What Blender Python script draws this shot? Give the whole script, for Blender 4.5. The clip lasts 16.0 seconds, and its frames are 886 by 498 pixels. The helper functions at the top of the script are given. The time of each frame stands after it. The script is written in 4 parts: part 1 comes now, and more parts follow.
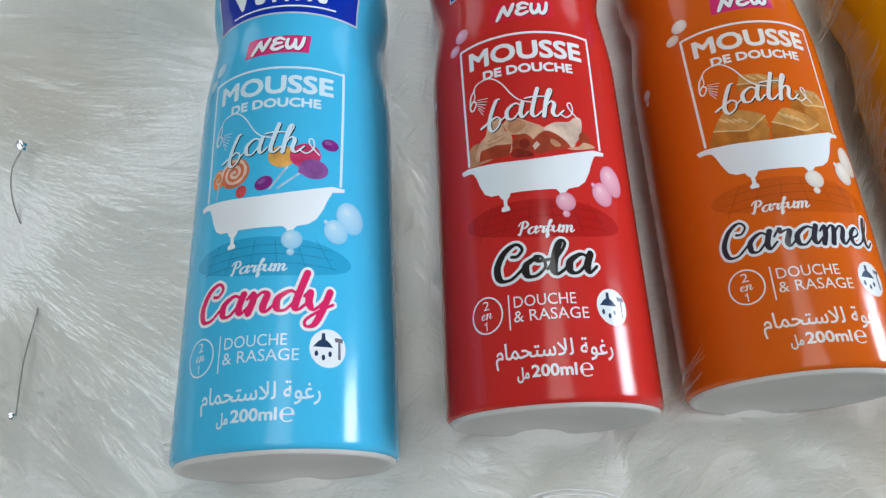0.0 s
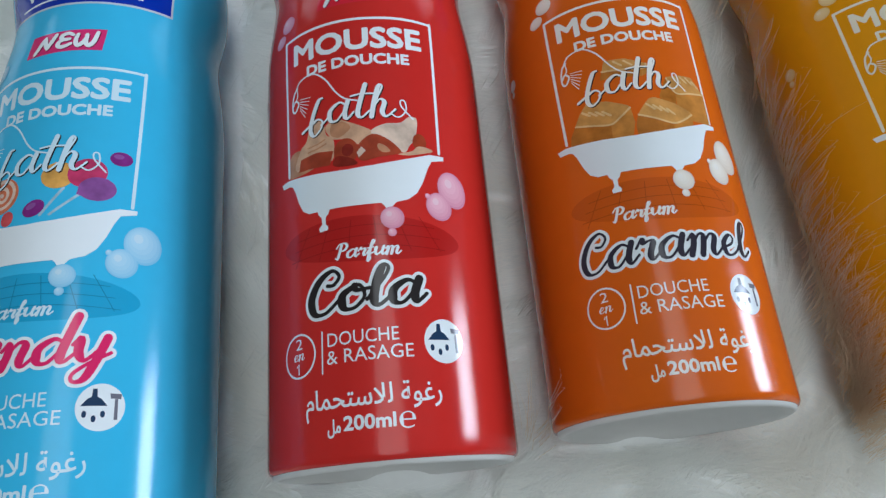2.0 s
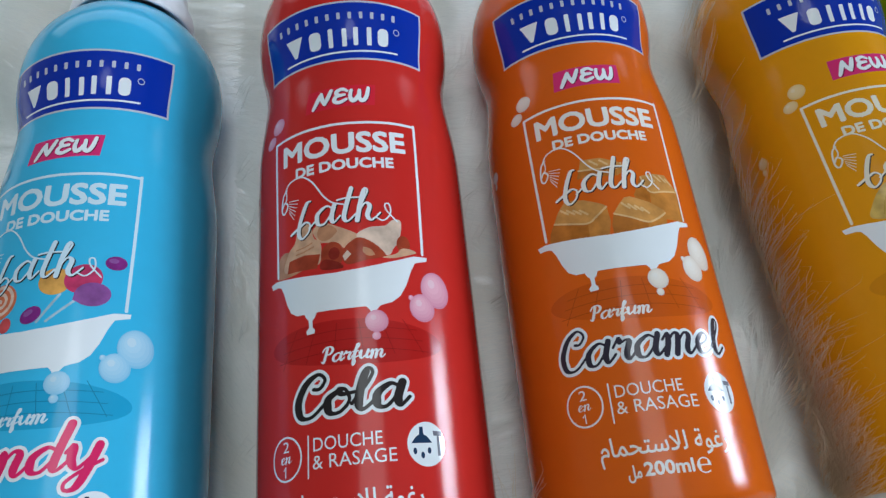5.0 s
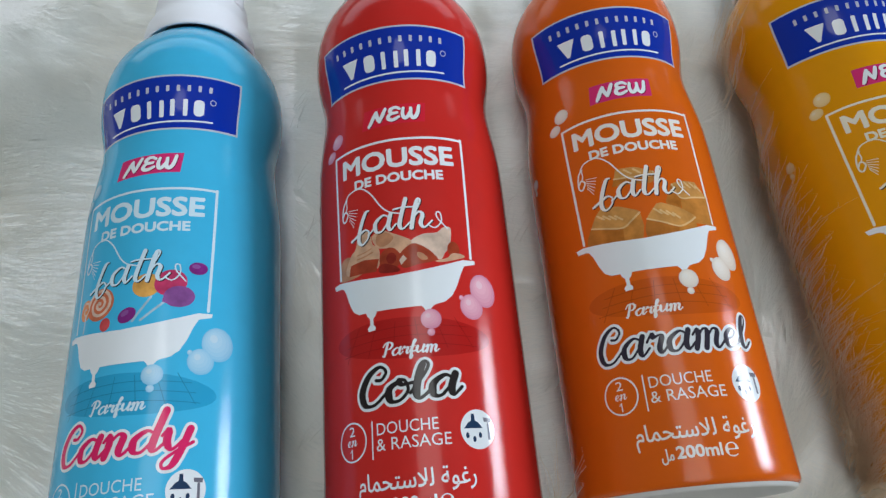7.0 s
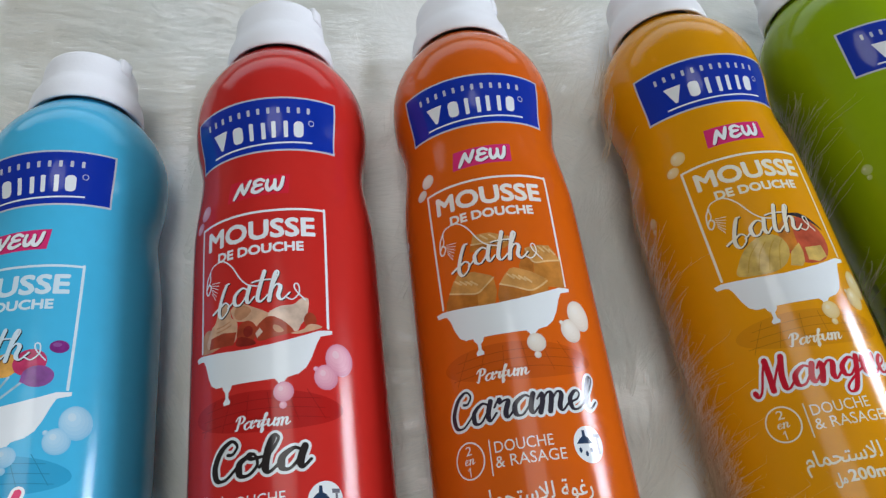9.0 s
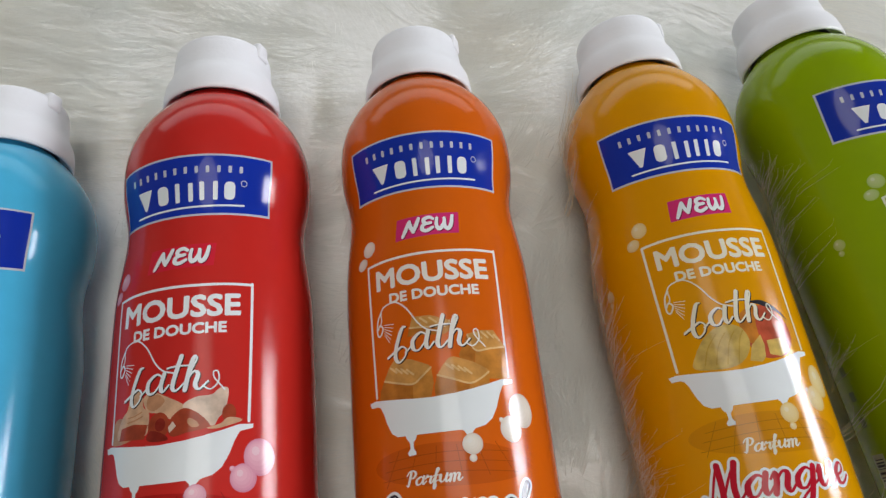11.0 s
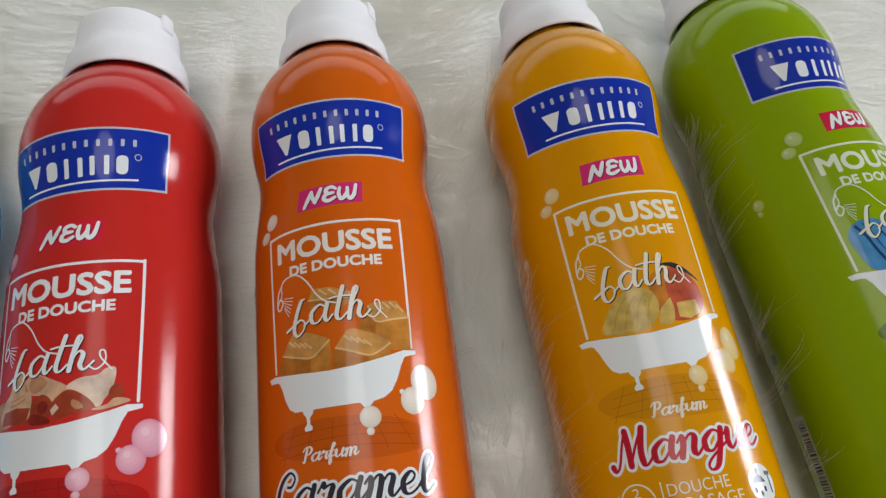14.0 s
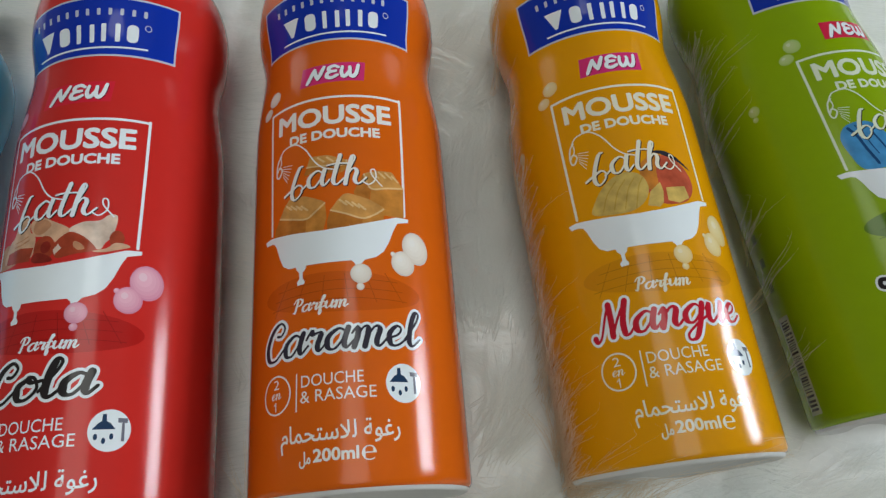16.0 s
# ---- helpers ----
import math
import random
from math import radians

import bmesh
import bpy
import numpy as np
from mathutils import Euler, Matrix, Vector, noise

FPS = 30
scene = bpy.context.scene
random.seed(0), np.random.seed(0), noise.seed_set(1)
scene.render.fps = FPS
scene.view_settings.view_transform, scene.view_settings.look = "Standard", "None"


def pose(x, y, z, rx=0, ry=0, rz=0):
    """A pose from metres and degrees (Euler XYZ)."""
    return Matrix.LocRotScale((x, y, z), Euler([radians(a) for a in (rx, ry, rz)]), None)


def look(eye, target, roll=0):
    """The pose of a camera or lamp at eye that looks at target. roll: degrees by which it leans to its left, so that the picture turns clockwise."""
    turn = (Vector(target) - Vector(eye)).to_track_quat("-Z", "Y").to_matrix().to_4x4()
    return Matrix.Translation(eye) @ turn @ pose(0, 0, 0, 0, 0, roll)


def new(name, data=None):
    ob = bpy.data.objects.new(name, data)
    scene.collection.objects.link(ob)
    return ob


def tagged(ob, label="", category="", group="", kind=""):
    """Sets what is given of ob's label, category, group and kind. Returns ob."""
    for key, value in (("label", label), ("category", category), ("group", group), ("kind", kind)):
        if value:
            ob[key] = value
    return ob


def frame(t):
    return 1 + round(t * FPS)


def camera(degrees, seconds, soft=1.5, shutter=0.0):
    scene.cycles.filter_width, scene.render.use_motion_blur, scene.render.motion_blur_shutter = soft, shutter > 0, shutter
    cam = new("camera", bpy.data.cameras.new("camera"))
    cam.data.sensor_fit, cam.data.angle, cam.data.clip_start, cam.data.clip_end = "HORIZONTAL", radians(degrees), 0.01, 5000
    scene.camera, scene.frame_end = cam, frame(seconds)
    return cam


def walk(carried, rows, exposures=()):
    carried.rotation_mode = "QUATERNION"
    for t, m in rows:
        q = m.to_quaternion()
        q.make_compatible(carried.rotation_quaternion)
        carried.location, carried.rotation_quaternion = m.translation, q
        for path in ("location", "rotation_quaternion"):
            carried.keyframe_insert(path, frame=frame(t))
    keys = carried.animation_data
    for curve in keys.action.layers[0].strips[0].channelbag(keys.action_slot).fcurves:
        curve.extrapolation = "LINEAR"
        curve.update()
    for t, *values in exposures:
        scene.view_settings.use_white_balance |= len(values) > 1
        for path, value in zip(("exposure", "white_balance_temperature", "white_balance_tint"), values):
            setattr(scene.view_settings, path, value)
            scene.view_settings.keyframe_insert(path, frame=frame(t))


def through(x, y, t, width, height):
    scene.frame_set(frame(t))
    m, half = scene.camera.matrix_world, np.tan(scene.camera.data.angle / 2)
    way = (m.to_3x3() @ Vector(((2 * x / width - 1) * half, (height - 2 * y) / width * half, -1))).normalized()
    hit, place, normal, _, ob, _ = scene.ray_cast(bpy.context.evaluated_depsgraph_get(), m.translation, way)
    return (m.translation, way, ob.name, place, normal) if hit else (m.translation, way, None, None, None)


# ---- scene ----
cam = camera(64.93, 16.0, soft=1.35)
PATH = [
    (0.0, -0.03342, -0.02644, 0.18804, 23.405, -2.289, -2.306),
    (0.5, -0.02739, -0.01970, 0.18281, 23.043, -2.672, -2.807),
    (1.0, -0.01085, -0.01542, 0.17797, 23.571, -2.480, -3.237),
    (1.5, -0.00121, -0.01487, 0.17303, 22.163, -2.833, -4.675),
    (2.0, 0.00051, -0.01230, 0.17166, 22.286, -3.121, -5.023),
    (2.5, -0.00142, -0.00635, 0.17220, 22.801, -3.743, -4.966),
    (3.0, -0.00126, -0.00472, 0.17122, 23.729, -4.017, -4.880),
    (3.5, -0.00072, -0.00186, 0.17495, 24.369, -4.037, -5.473),
    (4.0, 0.00101, -0.00411, 0.17924, 24.754, -3.089, -4.937),
    (4.5, 0.00305, -0.00224, 0.18337, 24.673, -2.690, -5.147),
    (4.7, 0.00379, -0.00218, 0.18183, 25.156, -2.989, -5.460),
    (6.8, 0.00501, -0.00656, 0.18810, 25.108, -1.729, -5.141),
    (7.0, 0.00025, -0.00653, 0.19591, 24.789, -0.210, -4.767),
    (7.2, 0.00060, -0.00653, 0.19585, 24.795, -0.240, -4.790),
    (7.5, 0.01052, -0.00680, 0.19405, 25.031, -1.229, -5.351),
    (8.0, 0.01499, -0.00805, 0.19831, 25.490, -1.108, -5.798),
    (8.5, 0.02492, -0.00509, 0.20425, 26.303, -0.919, -6.384),
    (9.0, 0.02997, -0.00117, 0.20587, 26.470, -1.099, -6.984),
    (9.5, 0.03510, 0.00913, 0.20352, 24.696, -1.603, -6.469),
    (9.7, 0.03876, 0.01271, 0.20386, 25.198, -2.231, -6.426),
    (11.8, 0.05100, 0.03024, 0.20570, 23.844, -2.771, -5.790),
    (12.0, 0.05434, 0.03075, 0.20395, 23.894, -2.991, -5.938),
    (12.5, 0.05891, 0.03038, 0.20097, 23.952, -3.248, -6.241),
    (13.0, 0.06411, 0.03513, 0.20059, 22.982, -3.113, -6.995),
    (13.5, 0.06864, 0.03101, 0.19848, 23.614, -3.052, -7.726),
    (14.0, 0.06540, 0.02173, 0.19969, 23.491, -2.893, -7.745),
    (14.5, 0.06434, 0.01019, 0.20098, 23.489, -2.520, -7.446),
    (15.0, 0.06351, 0.00004, 0.20332, 23.348, -3.055, -6.631),
    (15.5, 0.06535, -0.00216, 0.19673, 22.785, -3.188, -6.313),
    (16.0, 0.06639, -0.00632, 0.19237, 23.023, -3.181, -5.029),
]
walk(cam, [(t, pose(x, y, z, rx, ry, rz)) for t, x, y, z, rx, ry, rz in PATH],
     [(0.0, -0.15, 6180, 9), (0.5, -0.20, 6130, 9), (1.5, -0.39, 5850, 6), (4.5, -0.45, 5850, 6), (7.0, -0.43, 6180, 8), (9.0, -0.48, 6380, 10), (12.0, -0.55, 7000, 12), (14.5, -0.57, 6850, 11), (16.0, -0.60, 6450, 5)])

# ---- light ----
world = bpy.data.worlds.new("sky")
scene.world = world
world.use_nodes = True
wn = world.node_tree
sky = wn.nodes.new("ShaderNodeTexSky")
sky.sky_type = "NISHITA"
sky.sun_disc = False
sky.sun_elevation, sky.sun_rotation = radians(35), radians(200)
wn.links.new(sky.outputs[0], wn.nodes["Background"].inputs[0])
wn.nodes["Background"].inputs[1].default_value = 0.12


def area_lamp(name, eye, target, w, h, watts, color):
    data = bpy.data.lights.new(name, "AREA")
    data.shape, data.size, data.size_y, data.energy, data.color = "RECTANGLE", w, h, watts, color
    ob = new(name, data)
    ob.matrix_world = look(eye, target)
    return ob


WIN_Y0, WIN_Y1, WIN_Z0, WIN_Z1 = 0.04, 0.62, 0.36, 1.00
area_lamp("window_light", (2.02, (WIN_Y0 + WIN_Y1) / 2, (WIN_Z0 + WIN_Z1) / 2), (0, (WIN_Y0 + WIN_Y1) / 2, (WIN_Z0 + WIN_Z1) / 2), 0.56, 0.62, 52, (0.84, 0.90, 1.0))
area_lamp("ceiling_light", (-0.05, -0.32, 2.06), (-0.05, -0.32, 0), 0.95, 2.4, 25.5, (1.0, 0.985, 0.95)).data.shape = "ELLIPSE"
# Added fill for the brighter far side; no window is seen there.
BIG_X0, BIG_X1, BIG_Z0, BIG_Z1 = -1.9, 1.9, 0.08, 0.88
area_lamp("north_fill_light", ((BIG_X0 + BIG_X1) / 2, 2.07, (BIG_Z0 + BIG_Z1) / 2), ((BIG_X0 + BIG_X1) / 2, 0, (BIG_Z0 + BIG_Z1) / 2), 3.74, 0.74, 14.5, (0.93, 0.97, 1.0))


# ---- materials ----
def material(name, color, rough=0.5, metal=0.0, vary=0.0, scale=40.0, bump=0.0, bump_scale=400.0, coat=0.0, fine=0.0, fine_scale=900.0, spec=0.5):
    m = bpy.data.materials.new(name)
    m.use_nodes = True
    nt = m.node_tree
    b = nt.nodes["Principled BSDF"]
    b.inputs["Base Color"].default_value = (*color, 1)
    b.inputs["Roughness"].default_value = rough
    b.inputs["Metallic"].default_value = metal
    b.inputs["Coat Weight"].default_value = coat
    b.inputs["Coat Roughness"].default_value = 0.08
    b.inputs["Specular IOR Level"].default_value = spec
    if vary or bump or fine:
        co = nt.nodes.new("ShaderNodeTexCoord")
        big = nt.nodes.new("ShaderNodeTexNoise")
        big.inputs["Scale"].default_value, big.inputs["Detail"].default_value = scale, 5
        nt.links.new(co.outputs["Object"], big.inputs["Vector"])
        small = nt.nodes.new("ShaderNodeTexNoise")
        small.inputs["Scale"].default_value, small.inputs["Detail"].default_value = fine_scale, 3
        nt.links.new(co.outputs["Object"], small.inputs["Vector"])
        source = None
        for node, amount in ((big, vary), (small, fine)):
            if not amount:
                continue
            mix = nt.nodes.new("ShaderNodeMix")
            mix.data_type, mix.blend_type = "RGBA", "MULTIPLY"
            mix.inputs[0].default_value = 1.0
            ramp = nt.nodes.new("ShaderNodeMapRange")
            ramp.inputs["From Min"].default_value, ramp.inputs["From Max"].default_value = 0.3, 0.7
            ramp.inputs["To Min"].default_value, ramp.inputs["To Max"].default_value = 1 - amount, 1.0
            nt.links.new(node.outputs["Fac"], ramp.inputs["Value"])
            if source:
                nt.links.new(source, mix.inputs[6])
            else:
                mix.inputs[6].default_value = (*color, 1)
            nt.links.new(ramp.outputs[0], mix.inputs[7])
            source = mix.outputs[2]
        if source:
            nt.links.new(source, b.inputs["Base Color"])
        rr = nt.nodes.new("ShaderNodeMapRange")
        rr.inputs["To Min"].default_value, rr.inputs["To Max"].default_value = rough * 0.85, min(1, rough * 1.2)
        nt.links.new(big.outputs["Fac"], rr.inputs["Value"])
        nt.links.new(rr.outputs[0], b.inputs["Roughness"])
        if bump:
            bn = nt.nodes.new("ShaderNodeTexNoise")
            bn.inputs["Scale"].default_value, bn.inputs["Detail"].default_value = bump_scale, 4
            nt.links.new(co.outputs["Object"], bn.inputs["Vector"])
            bp = nt.nodes.new("ShaderNodeBump")
            bp.inputs["Strength"].default_value, bp.inputs["Distance"].default_value = bump, 0.001
            nt.links.new(bn.outputs["Fac"], bp.inputs["Height"])
            nt.links.new(bp.outputs[0], b.inputs["Normal"])
    return m


PRINT = {}


def ink(name, color, vary=0.04, scale=90.0):
    """A printed colour under the same clear lacquer as the can."""
    if name not in PRINT:
        PRINT[name] = material("print_" + name, color, 0.11, vary=vary, scale=scale, spec=0.3)
    return PRINT[name]


WHITE = ink("white", (0.77, 0.825, 0.86))
NAVY = ink("navy", (0.006, 0.030, 0.36))
SILVER = ink("silver", (0.50, 0.54, 0.62))
MAGENTA = ink("magenta", (0.62, 0.03, 0.16))
BLACK = ink("black", (0.022, 0.018, 0.018))
CAP_WHITE = material("cap_plastic", (0.85, 0.875, 0.93), 0.38, vary=0.03, scale=60, bump=0.05, bump_scale=900)
BASE_WHITE = material("base_lacquer", (0.62, 0.62, 0.60), 0.3, vary=0.06, scale=80, bump=0.03, bump_scale=500)


def fur_material(name, color, patch, through):
    """Fine hair: part of the light passes through it; patches of a second, creamier tone."""
    m = bpy.data.materials.new(name)
    m.use_nodes = True
    nt = m.node_tree
    out = nt.nodes["Material Output"]
    nt.nodes.remove(nt.nodes["Principled BSDF"])
    co = nt.nodes.new("ShaderNodeTexCoord")
    tone = nt.nodes.new("ShaderNodeTexNoise")
    tone.inputs["Scale"].default_value, tone.inputs["Detail"].default_value = 16, 4
    nt.links.new(co.outputs["Object"], tone.inputs["Vector"])
    ramp = nt.nodes.new("ShaderNodeMapRange")
    ramp.inputs["From Min"].default_value, ramp.inputs["From Max"].default_value = 0.42, 0.72
    nt.links.new(tone.outputs["Fac"], ramp.inputs["Value"])
    geo = nt.nodes.new("ShaderNodeNewGeometry")
    mix = nt.nodes.new("ShaderNodeMix")
    mix.data_type = "RGBA"
    mix.inputs[6].default_value, mix.inputs[7].default_value = (*color, 1), (*patch, 1)
    nt.links.new(ramp.outputs[0], mix.inputs[0])
    strand = nt.nodes.new("ShaderNodeMapRange")
    strand.inputs["To Min"].default_value, strand.inputs["To Max"].default_value = 0.96, 1.0
    nt.links.new(geo.outputs["Random Per Island"], strand.inputs["Value"])
    tint = nt.nodes.new("ShaderNodeMix")
    tint.data_type, tint.blend_type = "RGBA", "MULTIPLY"
    tint.inputs[0].default_value = 1.0
    nt.links.new(mix.outputs[2], tint.inputs[6])
    nt.links.new(strand.outputs[0], tint.inputs[7])
    diffuse, trans = nt.nodes.new("ShaderNodeBsdfDiffuse"), nt.nodes.new("ShaderNodeBsdfTranslucent")
    blend = nt.nodes.new("ShaderNodeMixShader")
    blend.inputs[0].default_value = through
    for k, node in enumerate((diffuse, trans)):
        nt.links.new(tint.outputs[2], node.inputs["Color"])
        nt.links.new(node.outputs[0], blend.inputs[1 + k])
    nt.links.new(blend.outputs[0], out.inputs["Surface"])
    return m


# Creamier patches: the fur's own tone plus warm bounce light painted in.
FUR = fur_material("white_fur", (0.93, 0.945, 0.93), (0.92, 0.905, 0.86), 0.62)
# Cream tones paint the cans' warm light into the stray white hairs.
FUR_WARM = fur_material("warm_lit_fur", (0.84, 0.76, 0.62), (0.80, 0.64, 0.46), 0.5)
HIDE = material("fur_backing", (0.89, 0.905, 0.89), 0.9, vary=0.07, scale=14, bump=0.2, bump_scale=260, fine=0.03, fine_scale=420)
PAINT = material("wall_paint", (0.34, 0.33, 0.31), 0.8, vary=0.05, scale=2, bump=0.1, bump_scale=120)
CEILING = material("ceiling_paint", (0.55, 0.55, 0.53), 0.9, vary=0.04, scale=2)
FLOOR = material("floor_tile", (0.28, 0.26, 0.23), 0.35, vary=0.15, scale=3)
FRAME = material("window_frame", (0.75, 0.75, 0.74), 0.4, vary=0.04, scale=8)


# ---- building helpers ----
def part(name, bm, mat, parent=None, label="", smooth=True):
    """Links a bmesh as one mesh object under a thing or a part."""
    me = bpy.data.meshes.new(name)
    bm.to_mesh(me)
    bm.free()
    return mesh_part(name, me, mat, parent, label, smooth)


def mesh_part(name, me, mat, parent=None, label="", smooth=True):
    if not me.materials:
        me.materials.append(mat)
    if smooth:
        me.polygons.foreach_set("use_smooth", [True] * len(me.polygons))
    ob = new(name, me)
    if parent:
        ob.parent = parent
    if label:
        tagged(ob, label)
    return ob


def box_bm(x0, y0, z0, x1, y1, z1, bevel=0.0):
    bm = bmesh.new()
    bmesh.ops.create_cube(bm, size=1, matrix=Matrix.Translation(((x0 + x1) / 2, (y0 + y1) / 2, (z0 + z1) / 2)) @ Matrix.Diagonal((x1 - x0, y1 - y0, z1 - z0, 1)))
    if bevel:
        bmesh.ops.bevel(bm, geom=bm.edges[:], offset=bevel, segments=2, affect="EDGES", profile=0.5)
    return bm


def lathe(profile, seg=240):
    """Turns (s, r) in mm about the can's axis (local y)."""
    bm = bmesh.new()
    rings = []
    for s, r in profile:
        if r < 0.01:
            rings.append([bm.verts.new((0, s / 1000, 0))])
        else:
            rings.append([bm.verts.new((r / 1000 * math.sin(2 * math.pi * i / seg), s / 1000, r / 1000 * math.cos(2 * math.pi * i / seg))) for i in range(seg)])
    for a, b in zip(rings, rings[1:]):
        for i in range(seg):
            j = (i + 1) % seg
            if len(a) == 1:
                bm.faces.new((a[0], b[j], b[i]))
            elif len(b) == 1:
                bm.faces.new((a[i], a[j], b[0]))
            else:
                bm.faces.new((a[i], a[j], b[j], b[i]))
    bmesh.ops.recalc_face_normals(bm, faces=bm.faces[:])
    return bm


# ---- room ----
RX, RY0, RY1, ZF, ZC = 2.05, -1.7, 2.1, -0.46, 2.15
tagged(part("floor", box_bm(-RX, RY0, ZF - 0.1, RX, RY1, ZF), FLOOR, smooth=False), "plain tiled floor of the room", "floor", kind="structure")
tagged(part("ceiling", box_bm(-RX, RY0, ZC, RX, RY1, ZC + 0.1), CEILING, smooth=False), "white painted ceiling", "ceiling", kind="structure")
north = bmesh.new()
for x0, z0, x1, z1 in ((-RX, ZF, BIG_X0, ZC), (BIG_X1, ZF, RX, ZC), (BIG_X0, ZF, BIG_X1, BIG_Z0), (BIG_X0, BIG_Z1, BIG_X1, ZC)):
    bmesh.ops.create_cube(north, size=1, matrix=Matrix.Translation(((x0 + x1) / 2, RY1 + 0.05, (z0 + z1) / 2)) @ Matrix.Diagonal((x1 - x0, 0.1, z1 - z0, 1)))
tagged(part("wall_north", north, PAINT, smooth=False), "off-white painted wall with the added wide window", "wall", kind="structure")
# Unseen frame made up around the added fill lamp.
wide = tagged(new("fill_window"), "wide white framed window, unseen, added to light the far side", "window", kind="structure")
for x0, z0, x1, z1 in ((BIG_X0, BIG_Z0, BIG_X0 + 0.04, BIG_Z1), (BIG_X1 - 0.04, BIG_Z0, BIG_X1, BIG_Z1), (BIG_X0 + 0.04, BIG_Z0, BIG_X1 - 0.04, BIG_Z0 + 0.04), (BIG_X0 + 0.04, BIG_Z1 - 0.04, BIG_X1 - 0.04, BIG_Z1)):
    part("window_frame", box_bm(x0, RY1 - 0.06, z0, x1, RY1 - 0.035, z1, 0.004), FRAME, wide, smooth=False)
tagged(part("wall_south", box_bm(-RX, RY0 - 0.1, ZF, RX, RY0, ZC), PAINT, smooth=False), "plain off-white painted wall", "wall", kind="structure")
tagged(part("wall_west", box_bm(-RX - 0.1, RY0, ZF, -RX, RY1, ZC), PAINT, smooth=False), "plain off-white painted wall", "wall", kind="structure")
east = bmesh.new()
for y0, z0, y1, z1 in ((RY0, ZF, WIN_Y0, ZC), (WIN_Y1, ZF, RY1, ZC), (WIN_Y0, ZF, WIN_Y1, WIN_Z0), (WIN_Y0, WIN_Z1, WIN_Y1, ZC)):
    bmesh.ops.create_cube(east, size=1, matrix=Matrix.Translation((RX + 0.05, (y0 + y1) / 2, (z0 + z1) / 2)) @ Matrix.Diagonal((0.1, y1 - y0, z1 - z0, 1)))
tagged(part("wall_east", east, PAINT, smooth=False), "off-white painted wall with a window", "wall", kind="structure")
window = tagged(new("window_1"), "white framed window letting in daylight", "window", kind="structure")
wb = 0.035
for y0, z0, y1, z1 in ((WIN_Y0, WIN_Z0, WIN_Y0 + wb, WIN_Z1), (WIN_Y1 - wb, WIN_Z0, WIN_Y1, WIN_Z1), (WIN_Y0 + wb, WIN_Z0, WIN_Y1 - wb, WIN_Z0 + wb), (WIN_Y0 + wb, WIN_Z1 - wb, WIN_Y1 - wb, WIN_Z1), (WIN_Y0 + wb, 0.455, WIN_Y1 - wb, 0.505)):
    part("window_frame", box_bm(RX - 0.06, y0, z0, RX - 0.035, y1, z1, 0.004), FRAME, window, smooth=False)
table = tagged(new("low_table"), "plain low table carrying the fur rug", "table")
part("tabletop", box_bm(-0.6, -0.4, -0.05, 0.7, 0.6, -0.012, 0.004), FRAME, table, smooth=False)
for lx in (-0.55, 0.65):
    for ly in (-0.35, 0.55):
        part("leg", box_bm(lx - 0.025, ly - 0.025, ZF, lx + 0.025, ly + 0.025, -0.05, 0.003), FRAME, table, smooth=False)

# ---- can shape ----
PROFILE_S = (1.6, 86, 92, 97, 102, 107, 111, 115, 119, 123, 127, 131, 135, 139, 143, 147, 149.5, 151)
PROFILE_R = (25, 25, 24.9, 24.5, 23.9, 23.3, 23.1, 23.4, 24.2, 24.9, 25.2, 25.2, 24.8, 23.8, 22.1, 19.6, 17.6, 16.2)
GRID_S = np.arange(-20, 180, 0.5)
RAW = np.interp(GRID_S, PROFILE_S, PROFILE_R)
KERNEL = np.hanning(13)
SMOOTH_R = np.convolve(np.pad(RAW, 6, mode="edge"), KERNEL / KERNEL.sum(), "valid")


def rad(s):
    return float(np.interp(s, GRID_S, SMOOTH_R))


# ---- printing on the can: shapes drawn flat in mm (a round the can, s along it), then wrapped ----
STEP = 0.8
MESHES = {}


def wrap(bm, lift):
    """Cuts a flat drawing into narrow strips and lays it round the can."""
    xs = [v.co.x for v in bm.verts]
    ys = [v.co.y for v in bm.verts]
    bmesh.ops.triangulate(bm, faces=bm.faces[:])
    for axis, lo, hi, step in ((0, min(xs), max(xs), STEP), (1, min(ys), max(ys), 1.0 if max(ys) > 84 else 40)):
        k = math.floor(lo / step) + 1
        while k * step < hi:
            co, no = [0, 0, 0], [0, 0, 0]
            co[axis], no[axis] = k * step, 1
            bmesh.ops.bisect_plane(bm, geom=bm.verts[:] + bm.edges[:] + bm.faces[:], plane_co=co, plane_no=no, dist=1e-5)
            k += 1
    bmesh.ops.triangulate(bm, faces=bm.faces[:])
    for f in bm.faces:
        if f.normal.z < 0:
            f.normal_flip()
    normals = []
    for v in bm.verts:
        a, s, z = v.co
        r = rad(s) + 0.4 * (lift + z)
        slope = (rad(s + 0.5) - rad(s - 0.5))
        phi = a / 25
        v.co = (r / 1000 * math.sin(phi), s / 1000, r / 1000 * math.cos(phi))
        normals.append(Vector((math.sin(phi), -slope, math.cos(phi))).normalized())
    me = bpy.data.meshes.new("print")
    bm.to_mesh(me)
    bm.free()
    me.polygons.foreach_set("use_smooth", [True] * len(me.polygons))
    me.normals_split_custom_set_from_vertices(normals)
    return me


def printed(name, key, draw, mat, parent, lift, label=""):
    """One printed piece; the same drawing in the same ink shares its mesh."""
    full = (name, key, mat.name, lift)
    if full not in MESHES:
        bm = bmesh.new()
        draw(bm)
        MESHES[full] = wrap(bm, lift)
        MESHES[full].name = name
    return mesh_part(name, MESHES[full], mat, parent, label)


